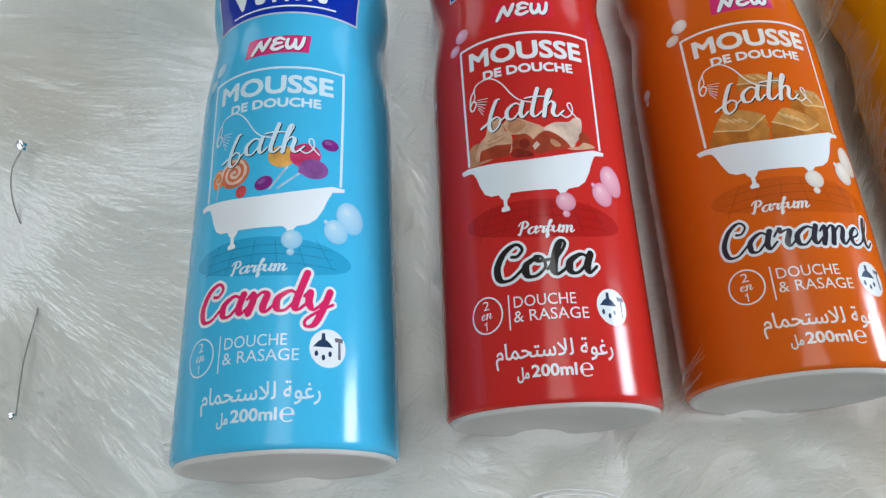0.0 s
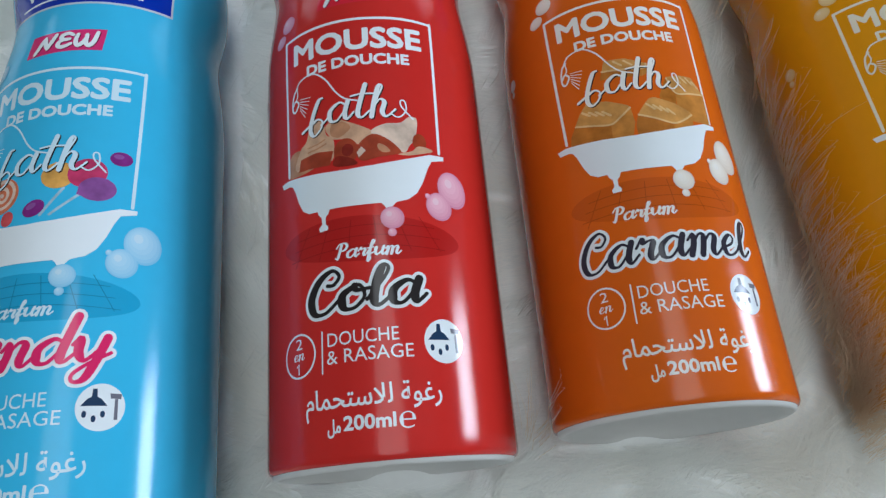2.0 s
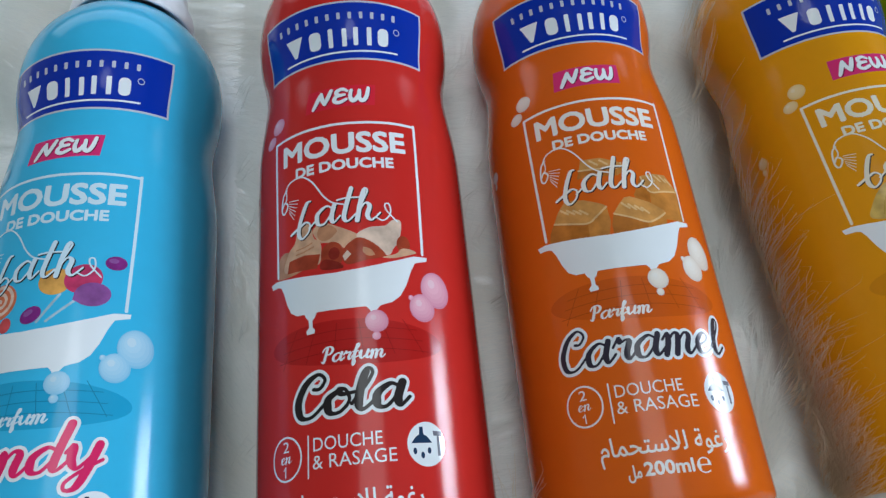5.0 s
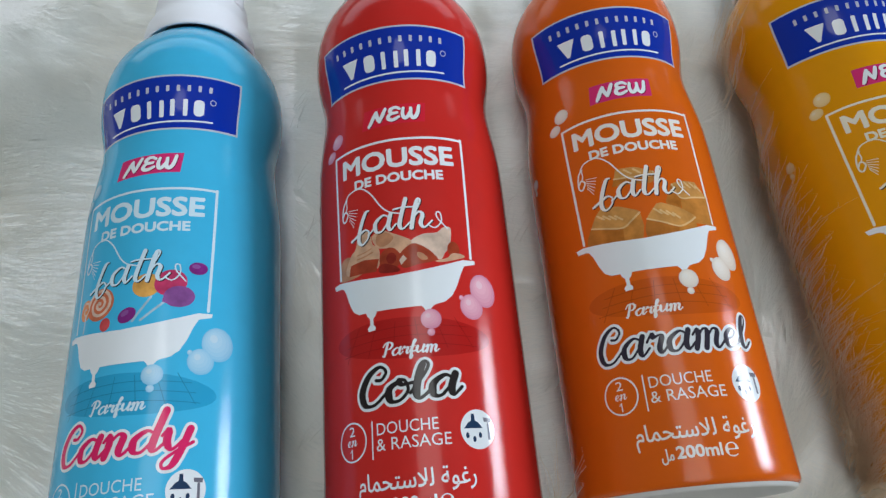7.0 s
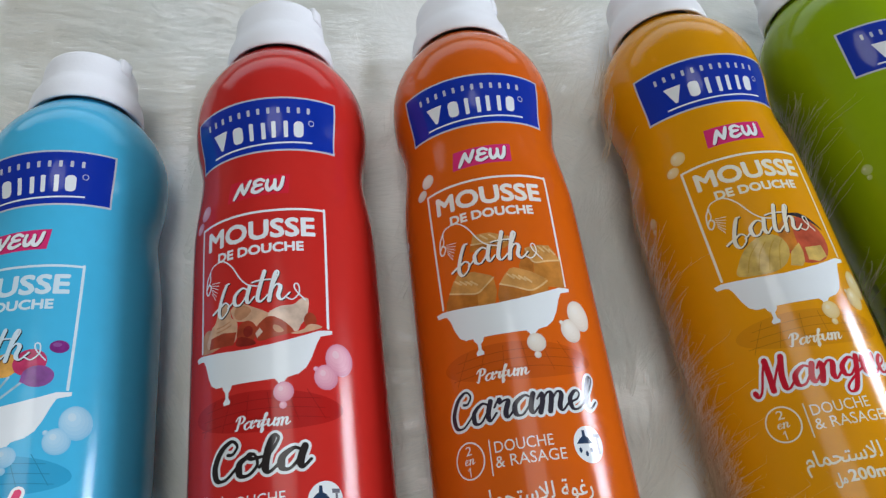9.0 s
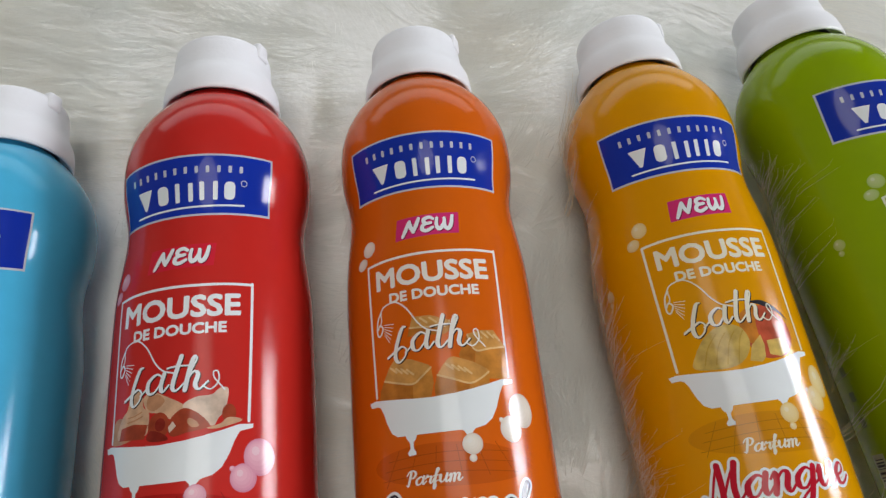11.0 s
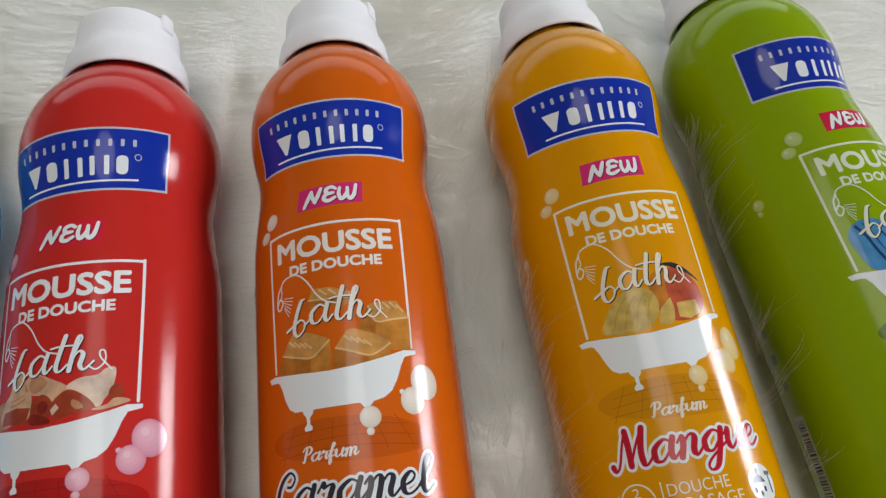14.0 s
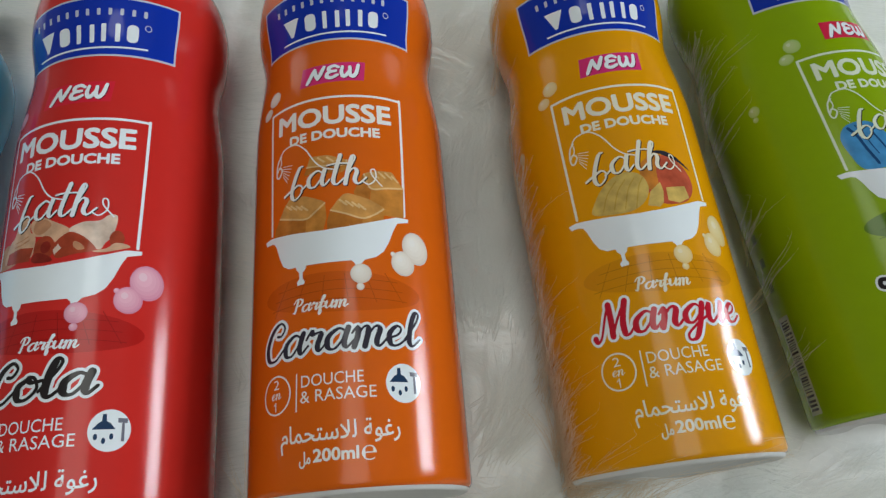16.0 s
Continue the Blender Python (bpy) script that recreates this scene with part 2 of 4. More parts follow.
def numbers(text):
    return [tuple(float(c) for c in p.split(",")) for p in text.split()]


def smooth_path(pts, n=7, closed=False):
    out = []
    m = len(pts)
    get = (lambda i: pts[i % m]) if closed else (lambda i: pts[max(0, min(m - 1, i))])
    for i in range(m if closed else m - 1):
        p0, p1, p2, p3 = (Vector(get(i + k)) for k in (-1, 0, 1, 2))
        for j in range(n):
            t = j / n
            out.append(0.5 * (2 * p1 + (p2 - p0) * t + (2 * p0 - 5 * p1 + 4 * p2 - p3) * t * t + (3 * p1 - p0 - 3 * p2 + p3) * t ** 3))
    if not closed:
        out.append(Vector(pts[-1]))
    return out


def fill(bm, pts, z=0.0):
    bm.faces.new([bm.verts.new((p[0], p[1], z)) for p in pts])


def polygon(text, soft=False):
    pts = numbers(text)
    if soft:
        pts = smooth_path(pts, 5, True)
    return lambda bm: fill(bm, pts)


def ellipse_pts(x, y, rx, ry, turn=0.0, n=40):
    c, s = math.cos(turn), math.sin(turn)
    return [(x + rx * math.cos(t) * c - ry * math.sin(t) * s, y + rx * math.cos(t) * s + ry * math.sin(t) * c) for t in (2 * math.pi * i / n for i in range(n))]


def ellipse(x, y, rx, ry, turn=0.0):
    return lambda bm: fill(bm, ellipse_pts(x, y, rx, ry, turn))


def ribbon(bm, path, widths, z=0.0):
    left, right = [], []
    n = len(path)
    for i, p in enumerate(path):
        d = (path[min(i + 1, n - 1)] - path[max(i - 1, 0)])
        d = Vector((d[0], d[1])).normalized() if d.length > 1e-9 else Vector((1, 0))
        nrm = Vector((-d[1], d[0])) * widths[i] / 2
        h = z + 0.012 * i / n
        left.append(bm.verts.new((p[0] + nrm[0], p[1] + nrm[1], h)))
        right.append(bm.verts.new((p[0] - nrm[0], p[1] - nrm[1], h)))
    for i in range(n - 1):
        bm.faces.new((left[i], right[i], right[i + 1], left[i + 1]))
    for i in (0, n - 1):
        if widths[i] > 0.15:
            c = Vector((path[i][0], path[i][1], 0))
            cap = [bm.verts.new((q[0], q[1], z + 0.012 * i / n + 0.002)) for q in ellipse_pts(c[0], c[1], widths[i] / 2, widths[i] / 2, 0, 12)]
            bm.faces.new(cap)


def line(pts, width, soft=True):
    def draw(bm):
        path = smooth_path(pts, 6) if soft else [Vector(p) for p in pts]
        ribbon(bm, path, [width] * len(path))
    return draw


def several(*draws):
    def draw(bm):
        for d in draws:
            d(bm)
    return draw


def lettering(body, a0, a1, s0, s1, bold=0.0, shear=0.0, bow=0.0):
    """Built-in font, fitted to a box on the label; bold: mm by which its outline is thickened."""
    def draw(bm):
        cu = bpy.data.curves.new("lettering", "FONT")
        cu.body, cu.shear, cu.resolution_u = body, shear, 3
        ob = new("lettering", cu)
        dg = bpy.context.evaluated_depsgraph_get()
        me = bpy.data.meshes.new_from_object(ob.evaluated_get(dg))
        bpy.data.objects.remove(ob)
        bm.from_mesh(me)
        bpy.data.meshes.remove(me)
        bmesh.ops.remove_doubles(bm, verts=bm.verts[:], dist=1e-5)
        x0, x1 = min(v.co.x for v in bm.verts), max(v.co.x for v in bm.verts)
        y0, y1 = min(v.co.y for v in bm.verts), max(v.co.y for v in bm.verts)
        h = bold / 2
        for v in bm.verts:
            x = a0 + h + (v.co.x - x0) / (x1 - x0) * (a1 - a0 - bold)
            y = s0 + h + (v.co.y - y0) / (y1 - y0) * (s1 - s0 - bold)
            u = (x - (a0 + a1) / 2) / (a1 - a0) * 2
            v.co = (x, y + bow * (1 - u * u), 0)
        if bold:
            rim = [(e.verts[0].co.copy(), e.verts[1].co.copy()) for e in bm.edges if len(e.link_faces) == 1]
            for i, (p, q) in enumerate(rim):
                d = (q - p).normalized()
                w, z = Vector((-d.y, d.x, 0)) * h, Vector((0, 0, 0.004 + 0.003 * (i % 4)))
                bm.faces.new([bm.verts.new(c + z) for c in (p + w, p - w, q - w, q + w)])
                bm.faces.new([bm.verts.new((c[0], c[1], 0.018 + 0.003 * (i % 3))) for c in ellipse_pts(p.x, p.y, h, h, 0, 8)])
    return draw


# Brush-script letters: strokes through points, x-height 1.
SCRIPT = {
    "a": (1.12, ("0.86,0.82 0.55,1 0.14,0.62 0.16,0.1 0.46,0.02 0.8,0.5", "0.95,1.02 0.82,0.35 0.93,0.02 1.22,0.35")),
    "n": (1.05, ("0,0.72 0.2,1 0.24,0.6 0.12,0", "0.15,0.4 0.52,0.98 0.76,0.85 0.66,0.25 0.8,0 1.1,0.35")),
    "m": (1.42, ("0,0.72 0.2,1 0.24,0.6 0.12,0", "0.15,0.4 0.46,0.98 0.66,0.85 0.56,0", "0.58,0.4 0.92,0.98 1.14,0.85 1.03,0.25 1.17,0 1.46,0.35")),
    "r": (0.82, ("0,0.66 0.22,1.06 0.27,0.84 0.5,0.93 0.64,0.84 0.52,0.3 0.62,0.02 0.9,0.35",)),
    "d": (1.12, ("0.86,0.82 0.55,1 0.14,0.62 0.16,0.1 0.46,0.02 0.8,0.5", "1.12,1.95 0.82,0.35 0.93,0.02 1.22,0.35")),
    "y": (1.1, ("0,0.72 0.2,1 0.2,0.4 0.42,0.04 0.76,0.45", "0.98,1 0.75,0 0.5,-0.72 0.2,-0.82 0.16,-0.5 0.6,-0.05 1.15,0.35")),
    "o": (0.95, ("0.58,1 0.14,0.65 0.2,0.08 0.56,0.02 0.86,0.45 0.72,0.95 0.52,1 0.62,0.78 1.02,0.8",)),
    "l": (0.7, ("0,0.3 0.46,1.1 0.63,1.6 0.47,1.74 0.3,1.2 0.22,0.3 0.4,0 0.75,0.35",)),
    "e": (0.82, ("0.06,0.36 0.5,0.55 0.64,0.85 0.43,1 0.14,0.6 0.22,0.08 0.52,0.02 0.9,0.35",)),
    "g": (1.1, ("0.86,0.82 0.55,1 0.14,0.62 0.16,0.15 0.46,0.06 0.8,0.5", "0.96,1.02 0.75,0 0.5,-0.72 0.2,-0.82 0.16,-0.5 0.6,-0.05 1.15,0.35")),
    "u": (1.05, ("0,0.72 0.2,1 0.13,0.35 0.31,0.02 0.66,0.4", "0.88,1.02 0.74,0.3 0.86,0 1.15,0.35")),
    "C": (1.15, ("0.72,1.22 0.95,1.2 1.12,1.55 0.85,1.85 0.4,1.5 0.14,0.75 0.3,0.1 0.72,0.02 1.15,0.45",)),
    "M": (1.8, ("0,0.22 0.14,-0.02 0.34,0.25 0.56,1.2 0.74,1.8", "0.74,1.8 0.82,0.95 0.86,0.1", "0.86,0.15 1.15,1.0 1.5,1.8", "1.5,1.8 1.36,0.8 1.42,0.1 1.6,0.02 1.85,0.35")),
    "P": (1.05, ("0.5,1.7 0.36,0.8 0.2,0 0,0.1", "0.02,1.35 0.3,1.85 0.8,1.9 1.05,1.5 0.8,1.0 0.42,0.95")),
    "f": (0.66, ("0,0.35 0.42,1.2 0.66,1.75 0.5,1.9 0.34,1.2 0.14,-0.4 0.2,-0.75 0.36,-0.4 0.3,0.1 0.7,0.4", "0.05,0.92 0.6,1.0")),
    "b": (0.95, ("0.70,1.5 0.5,1.4 0.2,0.55 0.1,-0.15 0.3,-0.5 0.62,-0.25 0.72,0.15 0.5,0.36 0.2,0.22 -0.35,-0.1", "0.66,0.0 0.8,0.1 1.05,0.35")),
    "t": (0.72, ("0.6,1.85 0.36,0.8 0.28,0.2 0.46,0 0.8,0.35", "-0.05,1.25 0.4,1.32 1.0,1.3")),
    "h": (1.1, ("0.12,0.3 0.46,1.2 0.62,1.68 0.48,1.75 0.3,1.0 0.16,0", "0.18,0.4 0.5,0.95 0.72,0.8 0.62,0.25 0.82,0 1.2,0.4")),
}


def script(word, a0, a1, s0, height, weight, extra=0.0, slant=0.12, rise=0.0):
    """A word in brush script; thick on down strokes, thin on up strokes. extra widens it for an outline."""
    total = sum(SCRIPT[c][0] for c in word)
    k = (a1 - a0) / total

    def draw(bm):
        x, layer = 0.0, 0
        for c in word:
            adv, strokes = SCRIPT[c]
            for text in strokes:
                pts = [(a0 + (x + px) * k + slant * py * height, s0 + py * height + rise * ((x + px) / total)) for px, py in numbers(text)]
                path = smooth_path(pts, 7)
                widths = []
                n = len(path)
                for i in range(n):
                    d = path[min(i + 1, n - 1)] - path[max(i - 1, 0)]
                    down = abs(d[1]) / (d.length + 1e-9) if d[1] < 0 else 0.12
                    widths.append(weight * (0.36 + 0.64 * down ** 1.3))
                soft = [sum(widths[max(0, i - 2):i + 3]) / len(widths[max(0, i - 2):i + 3]) + extra for i in range(n)]
                ribbon(bm, path, soft, layer * 0.004)
                layer += 1
            x += adv
    return draw


# Rounded brush capitals of the tag, in mm on the label.
NEW_LETTERS = (
    ("N", ("-6.3,96.1 -5.7,97.3 -4.8,99.3 -4.3,100.3", "-4.3,100.3 -4.1,98.8 -3.4,97.0", "-3.4,97.0 -2.7,98.6 -1.8,100.8")),
    ("E", ("2.0,100.2 1.0,100.8 -0.3,100.4 -0.5,99.5 0.2,99.0 1.3,99.1", "0.3,99.0 -0.8,98.5 -1.0,97.4 0.1,96.9 1.7,97.7")),
    ("W", ("3.0,100.4 2.7,98.6 3.1,97.2 3.9,97.5 4.8,99.0 4.9,100.3", "4.9,99.2 4.9,97.7 5.6,97.1 6.5,98.4 7.1,101.0")),
)


def brush(strokes, width, da=0.0, ds=0.0):
    def draw(bm):
        for k, text in enumerate(strokes):
            path = smooth_path([(x + da, y + ds) for x, y in numbers(text)], 6)
            ribbon(bm, path, [width * (0.8 + 0.3 * math.sin(math.pi * i / len(path))) for i in range(len(path))], 0.03 * k)
    return draw


# ---- label artwork ----
def bubble(a, s, rx, ry, tint, shade, turn, parent, lift):
    """A printed sphere: rings of ink that grow paler towards its lit side."""
    b = printed("bubble", ("b", a, s), ellipse(a, s, rx, ry, turn), shade[0], parent, lift)
    for k, (size, mat) in enumerate(((0.92, shade[1]), (0.80, shade[2]), (0.64, tint[0]), (0.46, tint[1]), (0.24, tint[2]))):
        off = 0.36 * (1 - size)
        printed("bubble_ring", (k, a, s), ellipse(a - off * rx, s + 1.2 * off * ry, rx * size, ry * size, turn), mat, b, lift + 0.025 * (k + 1))


def banner_draw(grow):
    def draw(bm):
        n = 24
        top, bottom = [], []
        for i in range(n + 1):
            u = -1 + 2 * i / n
            top.append((0.4 + u * (21.9 + grow) - 0.0, 126.1 + grow - 0.7 * (1 - u * u)))
            bottom.append((0.3 + u * (22.4 + grow), 111.3 - grow - 1.1 * (1 - u * u)))
        for i in range(n):
            bm.faces.new([bm.verts.new((*p, 0)) for p in (bottom[i], bottom[i + 1], top[i + 1], top[i])])
        bmesh.ops.remove_doubles(bm, verts=bm.verts[:], dist=1e-4)
    return draw


def rounded(a0, s0, a1, s1, r, lean=0.0):
    pts = []
    for cx, cy, st in ((a1 - r, s1 - r, 0), (a0 + r, s1 - r, 90), (a0 + r, s0 + r, 180), (a1 - r, s0 + r, 270)):
        for k in range(5):
            t = radians(st + k * 22.5)
            pts.append((cx + r * math.cos(t) + lean * (cy - s0), cy + r * math.sin(t)))
    return lambda bm: fill(bm, pts)


def bowed(draw, bow, half):
    def d(bm):
        draw(bm)
        for v in bm.verts:
            v.co.y += bow * (1 - (v.co.x / half) ** 2)
    return d


TUB = polygon("-19.1,56.7 -17,56.9 -12,56.2 -6,55.5 -2,55.3 3,55.7 7,56.4 11,57.4 14.5,58.5 17.7,58.6 17.6,57.7 14.7,57.0 13.7,55.2 12.4,52.0 11.0,49.6 9.2,48.2 6.6,47.5 0,47.4 -6,47.5 -11.0,47.7 -12.6,48.7 -13.7,50.8 -14.7,53.6 -15.5,55.0 -16.4,55.4 -18.6,55.5")
TUB_FEET = (polygon("-9.2,47.9 -6.3,47.7 -6.7,46.6 -7.3,46.0 -7.3,44.6 -6.8,44.0 -6.9,43.3 -8.6,43.2 -8.8,43.9 -8.1,44.7 -8.2,46.2 -8.8,46.8"),
                   polygon("3.5,47.8 7.0,47.8 6.2,46.9 5.6,46.2 4.8,46.2 4.4,46.9"))
ARABIC = "\ufee1\ufe8e\ufee4\ufea4\ufe98\ufeb3\ufefc\ufedf \ufe94\ufeee\ufecf\ufead"
ARABIC_ML = "\ufede\ufee3"


def fruit_candy(art):
    peach, swirl, yellow, pink, violet, plum, red, stick = (ink(n, c, 0.38, 330.0) for n, c in (("peach", (0.70, 0.19, 0.09)), ("swirl", (0.82, 0.62, 0.50)), ("yellow", (0.80, 0.42, 0.10)), ("pink", (0.62, 0.05, 0.16)), ("violet", (0.30, 0.10, 0.36)), ("plum", (0.24, 0.03, 0.24)), ("red_sweet", (0.70, 0.09, 0.10)), ("stick", (0.45, 0.66, 0.80))))
    printed("lollipop_stick", "k", several(line([(0.4, 57), (4.2, 62.5)], 0.55), line([(2.2, 57), (7.6, 61.5)], 0.55), line([(-13.5, 57), (-13.2, 61)], 0.5)), stick, art, 0.04)
    sweet = printed("lollipop", "l1", ellipse(-8.6, 62.6, 4.0, 3.9), peach, art, 0.06)
    spiral = [(-8.6 + r * math.cos(r * 4.2), 62.6 + r * math.sin(r * 4.2)) for r in np.linspace(0.2, 3.7, 60)]
    printed("swirl", "l1s", line(spiral, 0.72, False), swirl, sweet, 0.09)
    sweet = printed("lollipop", "l2", ellipse(-13.4, 62.4, 2.0, 2.6), ink("caramel_sweet", (0.70, 0.24, 0.07)), art, 0.05)
    printed("swirl", "l2s", line([(-13.4 + r * math.cos(r * 5), 62.4 + 1.2 * r * math.sin(r * 5)) for r in np.linspace(0.2, 1.8, 40)], 0.4, False), swirl, sweet, 0.09)
    printed("sweet", "o", ellipse(2.9, 65.4, 3.2, 2.9), yellow, art, 0.07)
    printed("sweet", "p", ellipse(8.2, 65.8, 3.6, 3.2, 0.3), pink, art, 0.08)
    printed("sweet", "v", several(ellipse(10.2, 62.4, 3.4, 2.6), polygon("6.6,61.2 8.2,60.4 8.6,62.4 6.9,62.6")), violet, art, 0.10)
    for i, (a, s, rx, ry, t) in enumerate(((14.0, 69.6, 2.1, 1.6, 0), (-1.0, 58.6, 2.2, 1.7, 0.5))):
        sweet = printed("sweet", ("pl", i), ellipse(a, s, rx, ry, t), plum, art, 0.11)
        printed("sweet_light", ("pll", i), ellipse(a - 0.5, s + 0.5, rx * 0.45, ry * 0.35, t), violet, sweet, 0.14)
    printed("sweet", "r", ellipse(-6.4, 57.3, 1.4, 1.6), red, art, 0.11)


def fruit_cola(art):
    cream, tan, brown, deep, pale = (ink(n, c, 0.38, 330.0) for n, c in (("gum_cream", (0.72, 0.44, 0.28)), ("gum_tan", (0.58, 0.28, 0.15)), ("gum_brown", (0.40, 0.06, 0.025)), ("gum_deep", (0.27, 0.025, 0.015)), ("gum_pale", (0.78, 0.60, 0.48))))
    printed("gum_bottle", 1, polygon("-16.6,57.2 -16.4,61.2 -14.8,62.6 -12.8,62.2 -11.5,60 -10,57.2", True), tan, art, 0.04)
    g = printed("gum_bottle", 2, polygon("-14.2,58 -13.2,62.2 -11.4,64 -10.2,67.5 -7.4,67.2 -6.6,64 -5.2,62.8 -5.0,60.4 -6.2,57.5", True), cream, art, 0.06)
    printed("gum_liquid", 3, polygon("-13.6,57.6 -13,60.2 -9,60.6 -5.2,60 -6,57"), brown, g, 0.09)
    printed("gum_crease", 4, several(line([(-11, 61.2), (-8.8, 61.4), (-6.8, 62.0)], 0.35), line([(-11, 62.2), (-8.8, 62.4), (-7, 63)], 0.3)), tan, g, 0.10)
    g = printed("gum_bottle", 5, polygon("-6.8,65.8 -4.4,67 -1.2,65.6 2.8,63.4 3.6,61.6 1.2,60 -2.4,62 -5.4,62.8", True), cream, art, 0.05)
    printed("gum_liquid", 6, polygon("-5.4,66 -3,66.2 -1.4,64.6 -3.6,62.8 -5.6,63.6", True), tan, g, 0.08)
    g = printed("gum_ball", 7, ellipse(-2.6, 59.4, 2.5, 2.9), brown, art, 0.10)
    printed("gum_ball_light", 8, ellipse(-2.2, 59.6, 1.2, 1.4), deep, g, 0.13)
    printed("gum_bottle", 9, polygon("-5.4,57 -4.4,58.6 -1.4,57.6 -0.4,56.2 -4,56.2", True), deep, art, 0.11)
    g = printed("gum_bottle", 10, polygon("2.6,63 5.2,64.8 8.6,65.2 10.4,66.6 12.2,66.3 11.6,62 10.2,60 9,58.4 6,60", True), pale, art, 0.07)
    g = printed("gum_bottle", 11, polygon("-0.6,58.8 0.4,61 2.8,62.6 5.2,61.8 7.6,59.8 8.2,58.2 4,57.4 0.6,56.8", True), brown, art, 0.12)
    printed("gum_light", 12, polygon("4,60.4 5.4,59.8 6.2,58.6 4.8,58.4 3.8,59.4", True), tan, g, 0.15)
    printed("gum_drop", 13, polygon("0,57.6 1.4,59 0.6,60 -0.4,58.8"), pale, art, 0.14)
    printed("gum_ball", 14, ellipse(12.4, 61.0, 1.5, 2.0), brown, art, 0.12)
    printed("gum_bottle", 15, polygon("7.8,58 10.6,58.8 12,60 14,60 15.2,59.4 13.6,58.7 10,57.8", True), cream, art, 0.13)


def fruit_caramel(art):
    top, mid, side, rim = (ink(n, c, 0.38, 330.0) for n, c in (("toffee_top", (0.66, 0.32, 0.085)), ("toffee_mid", (0.62, 0.25, 0.045)), ("toffee_side", (0.52, 0.18, 0.026)), ("toffee_rim", (0.82, 0.53, 0.24))))

    def cube(key, up, left, right, rim_line, lift, marks):
        c = printed("toffee", key, polygon(left), side, art, lift)
        printed("toffee_face", (key, 1), polygon(right), mid, c, lift + 0.02)
        printed("toffee_top", (key, 2), polygon(up), top, c, lift + 0.04)
        printed("toffee_edge", (key, 3), line(numbers(rim_line), 0.45), rim, c, lift + 0.06)
        printed("toffee_grooves", (key, 4), several(*(line([(a, s), (a + 1.5, s - 1.3)], 0.5) for a, s in marks)), rim, c, lift + 0.07)

    cube("d", "-5.4,74.8 -1,74.6 3.4,72.9 2.2,71.6 -6.2,72.2", "-6.2,72.4 -6.9,70.2 2,69.6 3.6,70.6 3.4,72.9", "2.2,71.6 3.4,72.9 3.6,70.6 2,69.6", "-6.2,72.2 2.2,71.6 3.4,72.8", 0.03, ((-3.4, 74.2), (-1.2, 74.0)))
    cube("c", "7.2,69.3 10.6,70.2 14.1,70.3 16.9,66.4 8.8,65.4", "4.8,64.4 7.2,69.3 8.8,65.4 8.0,60 5.6,61", "8.8,65.4 16.9,66.4 16.5,58.6 8,58.6", "7.3,69 8.8,65.4 12.6,65.8 16.8,66.4", 0.05, ((9.2, 69.6), (10.8, 69.8), (12.4, 69.8), (14, 69.2)))
    cube("a", "-13.9,61.0 -12.4,63.6 -10.8,65.3 -9.6,65.4 -6.4,64.7 -2.4,62.8 -1.8,62.2 -4.2,60.2 -6.4,58.9 -10,59.7", "-13.9,61.0 -15.2,58.8 -15.8,56 -6.6,55 -6.4,58.9 -10,59.7", "-6.4,58.9 -4.2,60.2 -1.8,62.2 -1.5,58.5 -2.4,55 -6.6,55", "-13.8,60.9 -10,59.7 -6.4,58.9 -4.2,60.2 -1.9,62.1", 0.08, ((-11.8, 63.6), (-10.4, 63.2), (-9.0, 62.8), (-7.6, 62.4)))
    cube("b", "-0.6,60.2 1.0,62.4 2.4,63.9 3.6,64.1 8,62.6 11.4,60.8 11.6,60.3 9.2,58.6 6.6,57.7 3,58.9", "-0.6,60.2 -1.4,57.5 -1.4,55 6.4,55 6.6,57.7 3,58.9", "6.6,57.7 9.2,58.6 11.6,60.3 11.4,57 6.4,55", "-0.5,60.1 3,58.9 6.6,57.7 9.2,58.6 11.5,60.2", 0.09, ((1.6, 62.5), (3.0, 62.1), (4.4, 61.7), (5.8, 61.2)))


def fruit_mango(art):
    flesh, line_c, red, skin, leaf, pale = (ink(n, c, 0.38, 330.0) for n, c in (("mango_flesh", (0.66, 0.46, 0.12)), ("mango_cut", (0.57, 0.37, 0.07)), ("mango_red", (0.55, 0.10, 0.05)), ("mango_skin", (0.62, 0.22, 0.03)), ("mango_leaf", (0.03, 0.03, 0.04)), ("mango_pale", (0.72, 0.50, 0.14))))
    m = printed("mango", 1, polygon("2,67.4 6,70.2 10.4,69.2 13.6,65.4 13.6,61 10,57.6 4,57.4 1,61.6", True), red, art, 0.05)
    printed("mango_blush", 2, polygon("0.4,67 3,69.6 6.4,69.6 4.6,66.4 4,61 1.4,61.6", True), skin, m, 0.08)
    printed("leaf", 3, polygon("4.4,71.3 8,71.5 11.4,69.7 14.6,66.6 10.8,68.9 7,70.4", True), leaf, art, 0.11)
    h = printed("mango_half", 4, polygon("-12.2,57.2 -11.2,60.6 -8,64.4 -3.6,66.4 0.4,65.2 1.6,61.4 -0.6,57.6 -5,56", True), flesh, art, 0.10)
    printed("mango_cuts", 5, several(*(line([(-9.8 + i * 2.5, 57.6 - 0.3 * i), (-8.2 + i * 2.5, 61.4 + 0.2 * i), (-5.6 + i * 2.1, 64.4)], 0.28) for i in range(4))), line_c, h, 0.13)
    printed("mango_slice", 6, polygon("0.4,57.0 1.8,60.6 4.7,62.9 5.0,60.4 4.4,57.6 3.2,56.4"), pale, art, 0.13)
    printed("mango_slice", 7, polygon("5.7,58.0 5.9,61.4 11.3,62.0 11.8,58.9 8.6,57.4"), pale, art, 0.14)


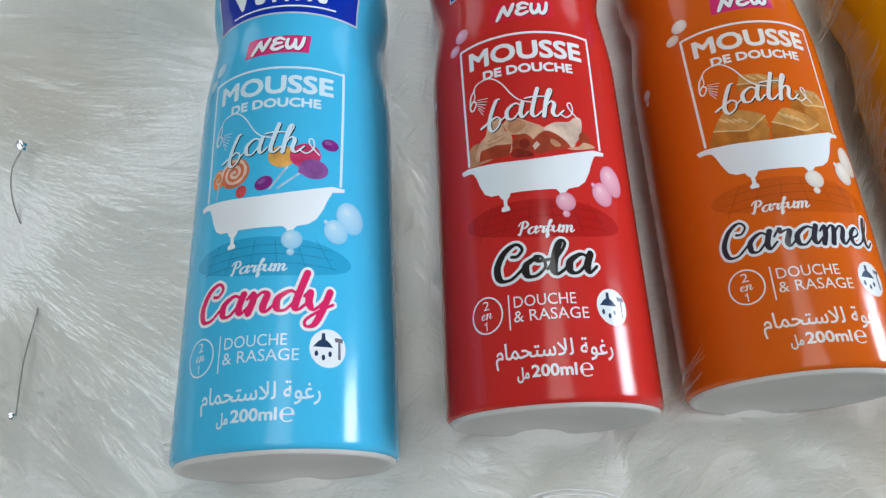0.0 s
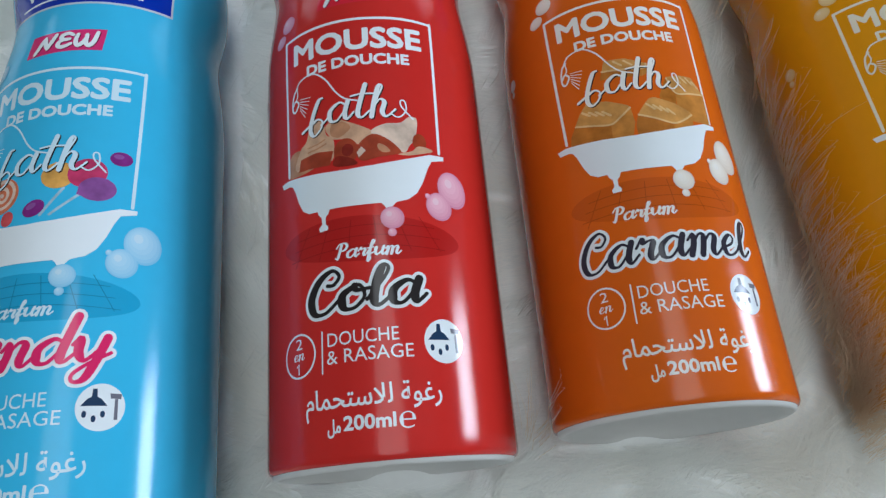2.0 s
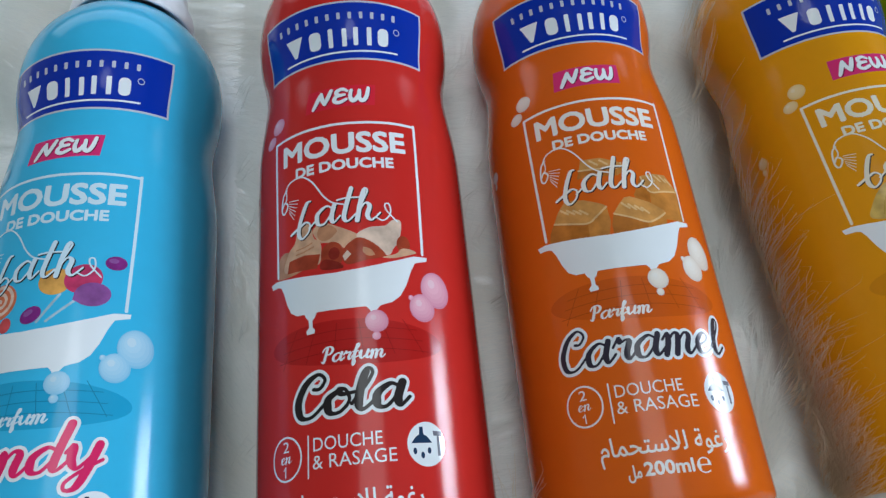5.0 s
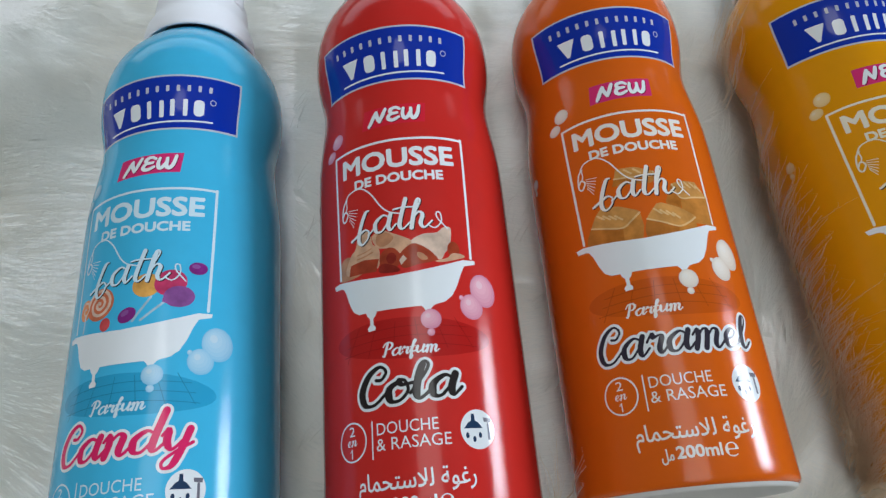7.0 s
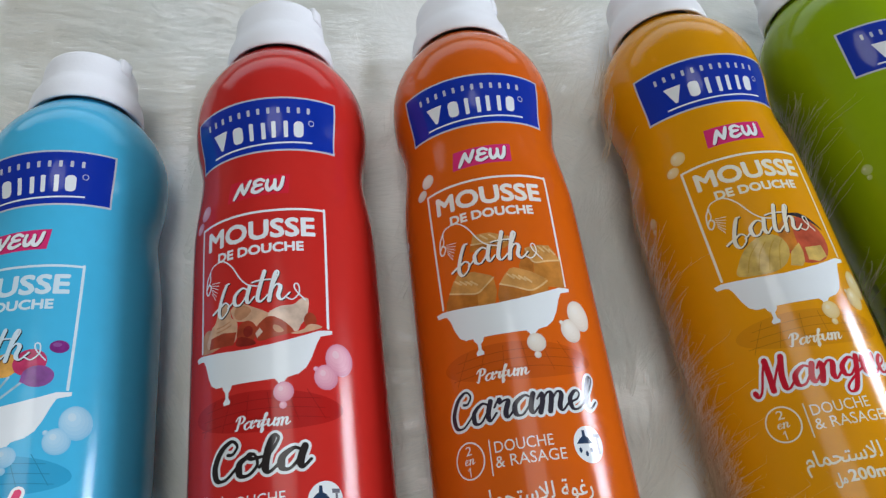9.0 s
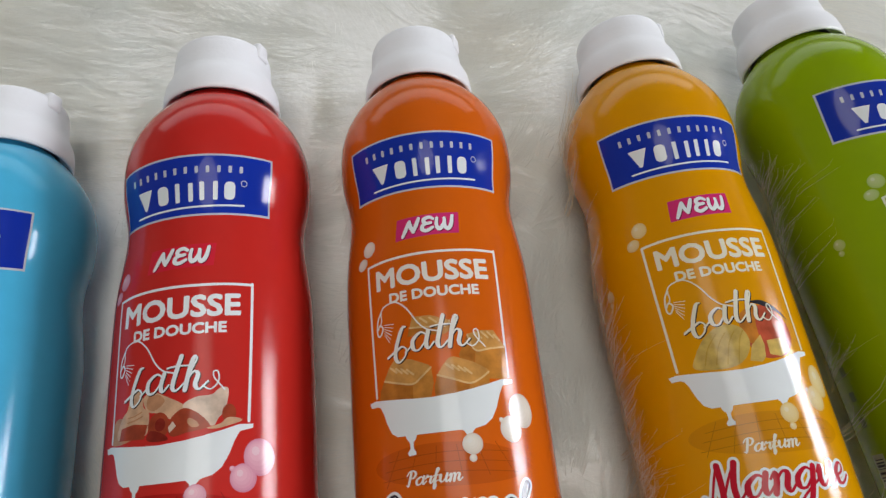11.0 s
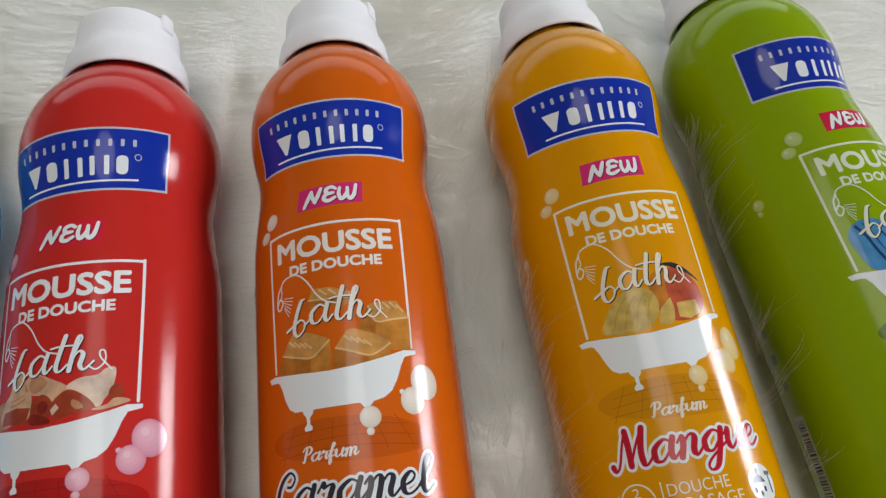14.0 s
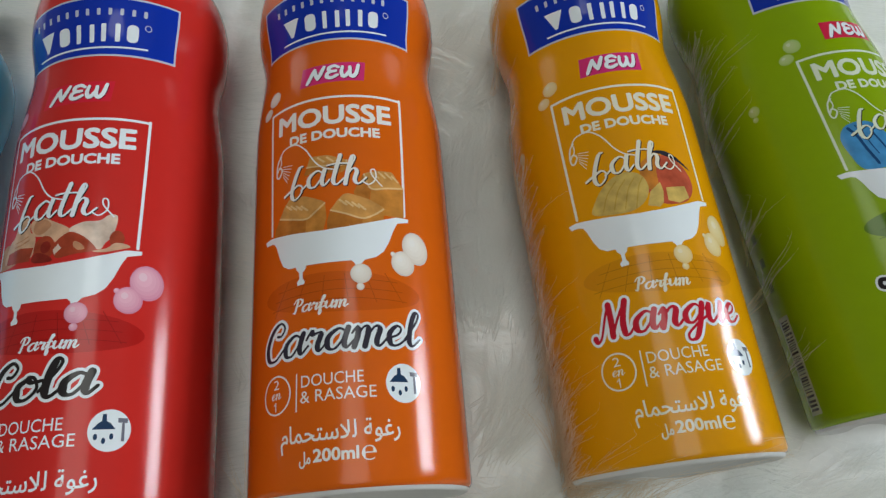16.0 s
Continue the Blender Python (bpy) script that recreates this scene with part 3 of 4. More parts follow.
def fruit_green(art):
    blue, dark, pink, rose = (ink(n, c, 0.3, 330.0) for n, c in (("macaron_blue", (0.07, 0.30, 0.62)), ("macaron_blue_filling", (0.012, 0.07, 0.20)), ("macaron_pink", (0.62, 0.11, 0.24)), ("macaron_pink_filling", (0.32, 0.03, 0.09))))
    for i, (shift, shell, filling) in enumerate(((0.0, blue, dark), (12.4, pink, rose))):
        def moved(text):
            return " ".join("%f,%f" % (x + shift, y) for x, y in numbers(text))
        f = printed("macaron", i, polygon(moved("-12.8,56.6 -14.6,61.5 -15.2,65.6 -13.6,68.6 -10.4,69.6 -6.6,68.8 -4.0,65.6 -2.6,61 -2.2,57 -7,56"), True), shell, art, 0.05 + 0.02 * i)
        printed("filling", i, several(line(numbers(moved("-12.6,68.2 -11.2,65.4 -10.4,62 -9.0,57.4")), 0.75), line(numbers(moved("-10.8,68.6 -9.6,65.8 -8.8,62.6 -8.0,60")), 0.3), line(numbers(moved("-7.4,66.2 -6.6,64 -5.6,61 -5.0,58")), 0.5)), filling, f, 0.09 + 0.02 * i)


def build_can(x, y, z, yaw, pitch, roll, color, tint, shade, dark, label, art_label, word, word_a0, word_a1, word_ink, fruit, tag=MAGENTA, barcode=False):
    can = tagged(new("shower_foam_can"), label, "aerosol can", "shower foam cans in a row")
    can.matrix_world = Matrix.Translation((x, y, z)) @ Euler((pitch, 0, yaw)).to_matrix().to_4x4() @ Euler((0, roll, 0)).to_matrix().to_4x4()
    paint = material("lacquer_" + word.lower(), color, 0.14, vary=0.06, scale=30, spec=0.26, bump=0.012, bump_scale=700, fine=0.03, fine_scale=260)
    prof = [(0.15, 24.2), (0.4, 24.6), (0.9, 24.9), (1.6, 25.0)] + [(s, rad(s)) for s in np.arange(4, 85, 8)] + [(s, rad(s)) for s in np.arange(85, 150.6, 0.75)] + [(151.0, 16.2), (151.3, 15.8), (151.3, 15.0), (150.9, 14.5)]
    body = part("body", lathe(prof), paint, can)
    part("base", lathe([(0.12, 24.15), (-0.5, 23.9), (-0.8, 23.3), (-0.6, 22.6), (0.3, 21.9), (1.6, 20.5), (3.4, 16), (4.6, 10), (5.2, 4), (5.3, 0)]), BASE_WHITE, can, "white lacquered concave base")
    part("neck", lathe([(150.9, 14.6), (151.0, 13.2), (152.2, 12.9), (154.6, 12.8)], 96), paint, can)
    cap = part("cap", lathe([(156.0, 13.0), (155.8, 15.2), (153.0, 15.7), (152.6, 16.1), (152.9, 16.6), (153.8, 16.75), (157, 16.6), (159.6, 16.2), (161.4, 15.5), (162.8, 14.8), (164.4, 14.4), (168, 14.15), (171.6, 13.9), (172.7, 13.5), (173.3, 12.8), (173.6, 11.5), (173.7, 6), (173.7, 0)], 96), CAP_WHITE, can, "white plastic spray cap")
    nb = box_bm(-0.0024, 0.1685, 0.0108, 0.0024, 0.1744, 0.0146, 0.0010)
    bmesh.ops.rotate(nb, cent=(0, 0, 0), matrix=Matrix.Rotation(radians(74), 3, "Y"), verts=nb.verts[:])
    part("nozzle", nb, CAP_WHITE, cap)
    tones = [ink("bubble_%s_%d" % (word.lower(), k), tuple((1 - f) * p + f * q for p, q in zip(shade, tint))) for k, f in enumerate((0.05, 0.35, 0.6, 0.8, 1.0))]
    tones.append(ink("bubble_%s_5" % word.lower(), tuple(0.7 * q + 0.3 * 0.82 for q in tint)))
    bubble_shade, bubble_tint, shadow = tones[:3], tones[3:], ink("floor_shade_" + word.lower(), dark)
    PALE = {"Candy": ink("pale_blue", (0.60, 0.76, 0.85)), "Mangue": ink("pale_cream", (0.78, 0.74, 0.60)), "Green": ink("pale_lime", (0.70, 0.76, 0.60)), "Caramel": ink("pale_peach", (0.80, 0.77, 0.72))}.get(word, WHITE)
    # blue maker's banner with plain bars
    edge = printed("banner", "edge", banner_draw(0.55), SILVER, body, 0.05, "silver-edged blue banner with plain white bars")
    banner = printed("banner_field", "blue", banner_draw(0), NAVY, can, 0.09)
    shapes = (polygon("-14.4,119.5 -9.2,119.5 -11.4,114.4 -12.2,114.4"),
              rounded(-7.4, 114.6, -4.2, 119.4, 1.2),
              several(rounded(-2.2, 114.5, -1.0, 119.5, 0.3), rounded(1.3, 114.5, 2.5, 119.3, 0.3)),
              several(rounded(4.2, 114.7, 5.4, 119.5, 0.3), rounded(7.6, 114.7, 8.8, 119.5, 0.3)),
              rounded(10.4, 114.7, 13.2, 119.4, 1.2))
    for i, shape in enumerate(shapes):
        printed("logo_shape", i, bowed(shape, -0.9, 22), WHITE, banner, 0.13)
    printed("logo_underline", "under", bowed(line([(-15.0, 112.9), (0, 113.1), (15.6, 113.3)], 0.5), -1.0, 22), WHITE, banner, 0.13)
    printed("logo_dot", "dot", line([(15.4 + 0.75 * math.cos(t), 118.6 + 0.75 * math.sin(t)) for t in np.linspace(0, 2 * math.pi, 17)], 0.22, False), SILVER, banner, 0.13)
    for i in range(12):
        w0 = -16.2 + i * 2.75
        printed("logo_small_bar", i, bowed(rounded(w0, 121.6, w0 + 0.85, 123.4, 0.25), -0.7, 22), SILVER, banner, 0.13)
    # NEW tag
    box = printed("new_tag", "box", polygon("-7.8,101.4 8.9,102.0 8.3,95.9 -8.3,95.3"), tag, can, 0.05)
    for letter, strokes in NEW_LETTERS:
        printed("letter_shade", letter, brush(strokes, 1.05, 0.2, -0.18), ink("tag_shade", (0.16, 0.01, 0.05)), box, 0.07)
        printed("letter", letter, brush(strokes, 0.98), WHITE, box, 0.14)
    # picture frame and title
    frame_line = [(-16.6, 57.6), (-17.0, 75), (-17.3, 90.7)]
    top_line = [(-17.3, 90.7), (-12, 90.9), (-5, 90.9), (0, 90.9), (5, 90.9), (12, 91.1), (17.4, 91.2)]
    printed("frame_border", "frame", several(line(frame_line, 0.66), line(top_line, 0.66), line([(17.4, 91.5), (17.1, 75), (16.7, 59.2)], 0.66)), PALE, can, 0.05)
    printed("title", "MOUSSE", lettering("MOUSSE", -14.7, 14.7, 83.4, 88.9, 0.52, 0.0, -0.4), PALE, can, 0.05)
    printed("subtitle", "DE DOUCHE", lettering("DE DOUCHE", -11.0, 11.6, 79.3, 82.0, 0.3, 0.0, -0.2), PALE, can, 0.05)
    # picture
    art = printed("tub_shadow", "sh", ellipse(0.6, 40.6, 18.9, 4.6, -0.06), shadow, can, 0.03, art_label)
    printed("tile_grid", "tl", several(*(line([(-15 + i * 6, 37.2 + 0.1 * i), (-11 + i * 4.4, 44.6)], 0.14) for i in range(6)), *(line([(-16 + i, 38.6 + i * 2), (0, 39.0 + i * 2.1), (16 - i, 38 + i * 2.2)], 0.14) for i in range(3))), ink("grid_" + word.lower(), tuple(c * 0.6 for c in dark)), art, 0.07)
    fruit(can)
    tub = printed("bathtub", "tub", TUB, WHITE, can, 0.19)
    for i, foot in enumerate(TUB_FEET):
        printed("tub_foot", i, foot, WHITE, tub, 0.17)
    bath = printed("bath_shade", "bath2", script("bath", -10.5, 7.5, 66.38, 4.15, 1.0, 0.1, 0.04), BLACK, can, 0.20)
    printed("bath_word", "bath", script("bath", -10.7, 7.3, 66.55, 4.15, 1.02, 0.0, 0.04), PALE, bath, 0.30)
    printed("bath_tail", "tail", line([(6.8, 67.2), (8.4, 66.4), (10.0, 68), (9.9, 70.2), (9.0, 70.3), (9.2, 68.8), (11.4, 66.2)], 0.32), PALE, bath, 0.32)
    shower = printed("shower_hose", "hose", line([(-14.0, 77.4), (-12.6, 79.0), (-9.4, 79.4), (-6.6, 77.2), (-4.2, 73.4), (-2.2, 71.4), (0.2, 70.6)], 0.34), PALE, can, 0.24)
    printed("shower_head", "head", several(line([(-13.6, 77.5), (-14.6, 76.4), (-15.1, 74.2), (-15.0, 72.4), (-14.2, 72.0), (-13.3, 73.6), (-14.2, 74.6), (-14.9, 73.6)], 0.42), line([(-13.8, 77.4), (-13.6, 75.6), (-14.2, 74.4)], 0.3)), PALE, shower, 0.24)
    printed("shower_spray", "spray", several(*(line([(-12.9, 74.4 - i * 0.5), (-10.2 - 0.28 * i, 74.0 - i * 0.85)], 0.16) for i in range(6))), PALE, shower, 0.24)
    for a, s, rx, ry, turn in ((5.8, 44.3, 2.3, 2.3, 0), (5.6, 41.3, 0.85, 0.85, 0), (15.6, 47.2, 2.9, 3.0, 0.2), (19.2, 51.4, 3.6, 4.0, 0.25), (13.2, 49.2, 0.6, 0.6, 0), (-19.4, 92.4, 1.9, 1.6, 0.2), (-16.9, 95.9, 2.2, 2.2, 0.3), (-31.5, 82.5, 1.6, 1.6, 0), (-31.8, 80.1, 0.8, 0.8, 0)):
        bubble(a, s, rx, ry, bubble_tint, bubble_shade, turn, can, 0.23)
    # scent, claims and contents
    p0 = {"Caramel": -9.7, "Mangue": -6.8, "Candy": -7.5}.get(word, -5.5)
    printed("scent_small", ("Parfum", p0), script("Parfum", p0, p0 + 12.4, 37.0, 1.55, 0.52, 0.06), PALE, can, 0.12)
    weight = {"Cola": 1.75, "Candy": 1.65, "Mangue": 1.4}.get(word, 1.25)
    word_s = 26.7 if word == "Cola" else 27.4
    if word != "Green":
        outline = printed("scent_outline", word, script(word, word_a0, word_a1, word_s, 4.3, weight, 1.25, 0.1, 0.9), WHITE, can, 0.12)
        printed("scent_word", word, script(word, word_a0, word_a1, word_s, 4.3, weight, 0.0, 0.1, 0.9), word_ink, outline, 0.30)
    else:
        outline = printed("scent_outline", word, line([(-16, 30), (-17.5, 27.2), (-19.4, 27.4), (-19.2, 29), (-17.8, 28.8)], 2.0), WHITE, can, 0.12)
        printed("scent_mark", word, line([(-16, 30), (-17.5, 27.2), (-19.4, 27.4), (-19.2, 29), (-17.8, 28.8)], 1.0), word_ink, outline, 0.2)
    ring = [(-14.3 + 3.85 * math.cos(t), 20.1 + 4.0 * math.sin(t)) for t in np.linspace(0, 2 * math.pi, 49)]
    two = printed("two_in_one_ring", "ring", line(ring, 0.36, False), PALE, can, 0.06)
    printed("digit", "2", lettering("2", -15.1, -13.5, 21.3, 23.3), PALE, two, 0.06)
    printed("digit", "1", line([(-14.9, 18.1), (-14.45, 18.65), (-14.45, 16.8)], 0.26, False), PALE, two, 0.06)
    printed("script_en", "en", script("en", -15.8, -13.0, 19.3, 1.15, 0.36), PALE, two, 0.06)
    printed("divider", "bar", line([(-8.9, 16.0), (-8.8, 23.6)], 0.3, False), PALE, can, 0.05)
    printed("claim_line", "DOUCHE", lettering("DOUCHE", -7.7, 5.6, 20.6, 23.1), PALE, can, 0.05)
    printed("claim_line", "& RASAGE", lettering("& RASAGE", -7.9, 8.1, 17.4, 19.9), PALE, can, 0.05)
    disc = printed("round_mark", "disc", ellipse(14.1, 20.2, 3.95, 4.1), WHITE, can, 0.06)
    icon = ink("icon_blue", (0.02, 0.045, 0.10))
    printed("shower_icon", "ico", several(polygon("10.9,20.4 15.2,20.4 14.2,21.6 13.5,22.0 13.4,23.4 12.7,23.4 12.6,22.0 11.9,21.6"), *(ellipse(a, s, 0.38, 0.6) for a, s in ((11.6, 19.0), (13.1, 18.2), (14.5, 19.0)))), icon, disc, 0.10)
    printed("razor_icon", "raz", several(polygon("15.5,22.6 17.4,22.5 17.3,21.6 15.6,21.7"), polygon("16.3,21.6 16.8,21.6 16.9,18.0 16.3,18.0")), ink("icon_grey", (0.16, 0.16, 0.2)), disc, 0.10)
    printed("arabic_line", "ar", lettering(ARABIC, -12.8, 12.7, 7.7, 13.3, 0.10), PALE, can, 0.05)
    printed("volume_text", "200ml", lettering("200ml", -5.1, 4.2, 5.5, 8.1, 0.22), PALE, can, 0.05)
    printed("volume_mark", "e", lettering("\u212e", 4.7, 7.6, 5.1, 8.0), PALE, can, 0.05)
    printed("volume_arabic", "ml", lettering(ARABIC_ML, -8.2, -5.6, 4.6, 7.8, 0.14), PALE, can, 0.05)
    if barcode:
        code = printed("barcode_panel", "panel", polygon("-49.6,3.4 -44.4,3.4 -44.4,29 -49.6,29"), ink("panel_grey", (0.42, 0.48, 0.30)), can, 0.05, "printed barcode panel")
        rng = random.Random(5)
        s, rects = 4.4, []
        while s < 28:
            w = rng.choice((0.25, 0.4, 0.6))
            rects.append(polygon("-48.8,%f -45.2,%f -45.2,%f -48.8,%f" % (s, s, s + w, s + w)))
            s += w + rng.choice((0.3, 0.45, 0.65))
        printed("barcode_bars", "bars", several(*rects), BLACK, code, 0.09)
        printed("small_marks", "m", several(*(polygon("-48.5,%f -46,%f -46,%f -48.5,%f" % (q, q, q + 2.6, q + 2.6)) for q in (36, 43, 50))), ink("olive", (0.10, 0.16, 0.01)), can, 0.05)
    return can


CANS = [
    (-0.0608, -0.0082, 0.0249, 0.0146, -0.0183, -0.1027),
    (0.0, 0.0, 0.0247, 0.0, 0.0275, -0.1375),
    (0.0583, 0.0042, 0.0256, -0.0081, -0.0078, -0.1287),
    (0.1315, 0.0043, 0.0251, 0.0231, -0.0029, -0.09),
    (0.1962, 0.0126, 0.0247, 0.071, 0.0013, 0.2226),
]
build_can(*CANS[0], (0.065, 0.47, 0.76), (0.42, 0.66, 0.82), (0.24, 0.54, 0.77), (0.035, 0.35, 0.60), "glossy sky-blue candy shower foam can lying on white fur", "darker blue tiled floor print", "Candy", -15.8, 14.6, ink("raspberry", (0.68, 0.02, 0.13)), fruit_candy)
build_can(*CANS[1], (0.565, 0.025, 0.020), (0.78, 0.42, 0.52), (0.62, 0.24, 0.34), (0.42, 0.013, 0.011), "glossy red cola shower foam can lying on white fur", "darker red tiled floor print", "Cola", -12.0, 10.6, BLACK, fruit_cola, ink("red_tag", (0.62, 0.018, 0.04)))
build_can(*CANS[2], (0.66, 0.118, 0.006), (0.80, 0.75, 0.68), (0.66, 0.57, 0.48), (0.54, 0.092, 0.005), "glossy orange-brown caramel shower foam can lying on white fur", "darker brown tiled floor print", "Caramel", -18.2, 18.2, ink("slate", (0.035, 0.03, 0.045)), fruit_caramel)
build_can(*CANS[3], (0.71, 0.305, 0.002), (0.76, 0.62, 0.34), (0.70, 0.50, 0.20), (0.60, 0.245, 0.003), "glossy golden-yellow mango shower foam can half sunk in white fur", "darker yellow tiled floor print", "Mangue", -18.0, 16.6, ink("crimson", (0.50, 0.012, 0.03)), fruit_mango)
build_can(*CANS[4], (0.245, 0.385, 0.003), (0.46, 0.56, 0.24), (0.34, 0.48, 0.12), (0.09, 0.18, 0.003), "glossy lime-green shower foam can lying on white fur", "darker green tiled floor print", "Green", 0, 0, BLACK, fruit_green, ink("red_new", (0.58, 0.02, 0.06)), True)

# ---- fur rug ----
rng = np.random.default_rng(7)


def lumps(x, y):
    return 0.0018 * math.sin(x * 31 + 1.3 * math.sin(y * 17)) + 0.0012 * math.sin(y * 43 + 2 * math.sin(x * 23)) + 0.0022 * (noise.noise((x * 18, y * 18, 0.4)))


# the fur parts a little between neighbouring cans: place, lean, half width and depth
GAPS = ((-0.0304, -0.004, 0.0042, 0.0025), (0.0292, 0.004, 0.0036, 0.0020), (0.1640, -0.05, 0.0055, 0.0065))


def rug_height(x, y):
    """The fur's underside sags a little below the cans."""
    calm = min(1.0, max(0.0, (abs(y + 0.010) - 0.014) / 0.03))
    sink = sum(deep * math.exp(-((x - gx - lean * y) / wide) ** 2) for gx, lean, wide, deep in GAPS) if -0.03 < y < 0.19 else 0.0
    return 0.0033 + lumps(x, y) * (0.2 + 0.8 * calm) - sink * min(1.0, max(0.0, (y + 0.03) / 0.03)) * min(1.0, max(0.0, (0.19 - y) / 0.04))


rug = tagged(new("fur_rug"), "white long-haired faux fur rug under the cans", "rug")
bm = bmesh.new()
NX, NY = 150, 110
X0, X1, Y0, Y1 = -0.5, 0.6, -0.32, 0.5
cols = [[bm.verts.new((X0 + (X1 - X0) * i / NX, Y0 + (Y1 - Y0) * j / NY, rug_height(X0 + (X1 - X0) * i / NX, Y0 + (Y1 - Y0) * j / NY))) for j in range(NY + 1)] for i in range(NX + 1)]
for i in range(NX):
    for j in range(NY):
        bm.faces.new((cols[i][j], cols[i + 1][j], cols[i + 1][j + 1], cols[i][j + 1]))
rim = [e for e in bm.edges if e.is_boundary]
down = bmesh.ops.extrude_edge_only(bm, edges=rim)["geom"]
for v in down:
    if isinstance(v, bmesh.types.BMVert):
        v.co.z = -0.0115
part("rug_hide", bm, HIDE, rug)

CAN_M = [(Matrix.Translation(c[:3]) @ Euler((c[4], 0, c[3])).to_matrix().to_4x4()) for c in CANS]
CAN_INV = [np.array(m.inverted()) for m in CAN_M]
CAN_FWD = [np.array(m) for m in CAN_M]


def push_out(P, gap=0.0006):
    """Keeps hair points (n, k, 3) out of the cans."""
    for inv, fwd in zip(CAN_INV, CAN_FWD):
        L = P @ inv[:3, :3].T + inv[:3, 3]
        r = np.hypot(L[..., 0], L[..., 2])
        R = np.interp(L[..., 1] * 1000, GRID_S, SMOOTH_R) / 1000
        R = np.where(L[..., 1] > 0.151, 0.0167, R)
        inside = (r < R + gap) & (L[..., 1] > -0.001) & (L[..., 1] < 0.1715)
        k = np.where(inside, (R + gap) / np.maximum(r, 1e-5), 1)
        L[..., 0] *= k
        L[..., 2] *= k
        P = L @ fwd[:3, :3].T + fwd[:3, 3]
    return P


def hairs(name, roots, angle, length, rise, droop, width, curl, mat, label, keep_clear=True):
    """A tuft field: thin tapered ribbons from numpy arrays."""
    n, K = len(roots), 6
    t = np.linspace(0, 1, K)
    bend = rng.normal(0, curl, n)
    ang = angle[:, None] + bend[:, None] * t[None] ** 1.2
    step = (length / (K - 1))[:, None]
    P = np.zeros((n, K, 3))
    P[:, :, 0] = roots[:, 0, None] + np.cumsum(np.cos(ang) * step, 1)
    P[:, :, 1] = roots[:, 1, None] + np.cumsum(np.sin(ang) * step, 1)
    ends = np.array([rug_height(a, b) for a, b in P[:, -1, :2]]) - np.array([rug_height(a, b) for a, b in roots[:, :2]])
    P[:, :, 2] = roots[:, 2, None] + np.clip(ends, 0, 0.003)[:, None] * t[None] + rise[:, None] * np.sin(t * math.pi * 0.62)[None] - droop[:, None] * t[None] ** 3
    if keep_clear:
        ok = np.ones(n, bool)
        for inv in CAN_INV:
            L = P @ inv[:3, :3].T + inv[:3, 3]
            hit = (np.hypot(L[..., 0], L[..., 2]) < 0.0252) & (L[..., 1] > -0.0012) & (L[..., 1] < 0.152)
            hit |= (np.hypot(L[..., 0], L[..., 2]) < 0.017) & (L[..., 1] >= 0.15) & (L[..., 1] < 0.172)
            ok &= ~hit.any(1)
        P, ang, width = P[ok], ang[ok], width[ok]
        n = len(P)
    else:
        P = push_out(P)
    side = np.stack([-np.sin(ang), np.cos(ang), 0 * ang], -1)
    w = width[:, None] * (1 - 0.85 * t[None] ** 1.5)
    A, B = P + side * w[..., None] / 2, P - side * w[..., None] / 2
    V = np.stack([A, B], 2).reshape(-1, 3)
    base = (np.arange(n) * 2 * K)[:, None] + (np.arange(K - 1) * 2)[None]
    Fc = np.stack([base, base + 1, base + 3, base + 2], -1).reshape(-1)
    nf = len(Fc) // 4
    me = bpy.data.meshes.new(name)
    me.vertices.add(len(V))
    me.vertices.foreach_set("co", V.ravel())
    me.loops.add(len(Fc))
    me.loops.foreach_set("vertex_index", Fc.astype(np.int32))
    me.polygons.add(nf)
    me.polygons.foreach_set("loop_start", np.arange(nf, dtype=np.int32) * 4)
    me.update(calc_edges=True)
    me.validate()
    ob = mesh_part(name, me, mat, None, label)
    return tagged(ob, label, "fur", kind="stuff")


def field(n, x0, x1, y0, y1):
    r = np.zeros((n, 3))
    r[:, 0], r[:, 1] = rng.uniform(x0, x1, n), rng.uniform(y0, y1, n)
    r[:, 2] = [rug_height(a, b) - 0.0003 for a, b in r[:, :2]]
    flow = np.array([noise.noise((a * 14, b * 14, 3.1)) * 1.1 + noise.noise((a * 60, b * 60, 7.7)) * 0.25 for a, b in r[:, :2]])
    return r, flow


# dense lying pile
r, flow = field(90000, -0.20, 0.32, -0.06, 0.27)
n = len(r)
hairs("rug_pile", r, -0.35 + flow + rng.normal(0, 0.12, n), rng.uniform(0.012, 0.026, n), rng.uniform(0.0002, 0.0007, n), rng.uniform(0, 0.0003, n), rng.uniform(0.00024, 0.00044, n), 0.2, FUR, "fine white fur pile lying flat on the rug")


def clumps(count, x0, x1, y0, y1, per, lift=0.0):
    """Tufts whose hairs start apart and draw together towards their tips."""
    centre, lean = field(count, x0, x1, y0, y1)
    turn = rng.normal(0, 0.35, count)
    q = np.repeat(centre, per, 0)
    q[:, :2] += rng.normal(0, 0.0016, (count * per, 2))
    q[:, 2] += lift
    return q, np.repeat(lean * 1.2 + turn, per) + rng.normal(0, 0.10, count * per), np.repeat(rng.uniform(0.6, 1.0, count), per)


r, lean, size = clumps(520, -0.20, 0.32, -0.06, 0.27, 12)
n = len(r)
hairs("rug_tufts", r, -0.35 + lean, size * rng.uniform(0.018, 0.032, n), size * rng.uniform(0.0006, 0.0022, n), rng.uniform(0, 0.001, n), rng.uniform(0.00012, 0.00024, n), 0.3, FUR, "loose white fur tufts over the rug")
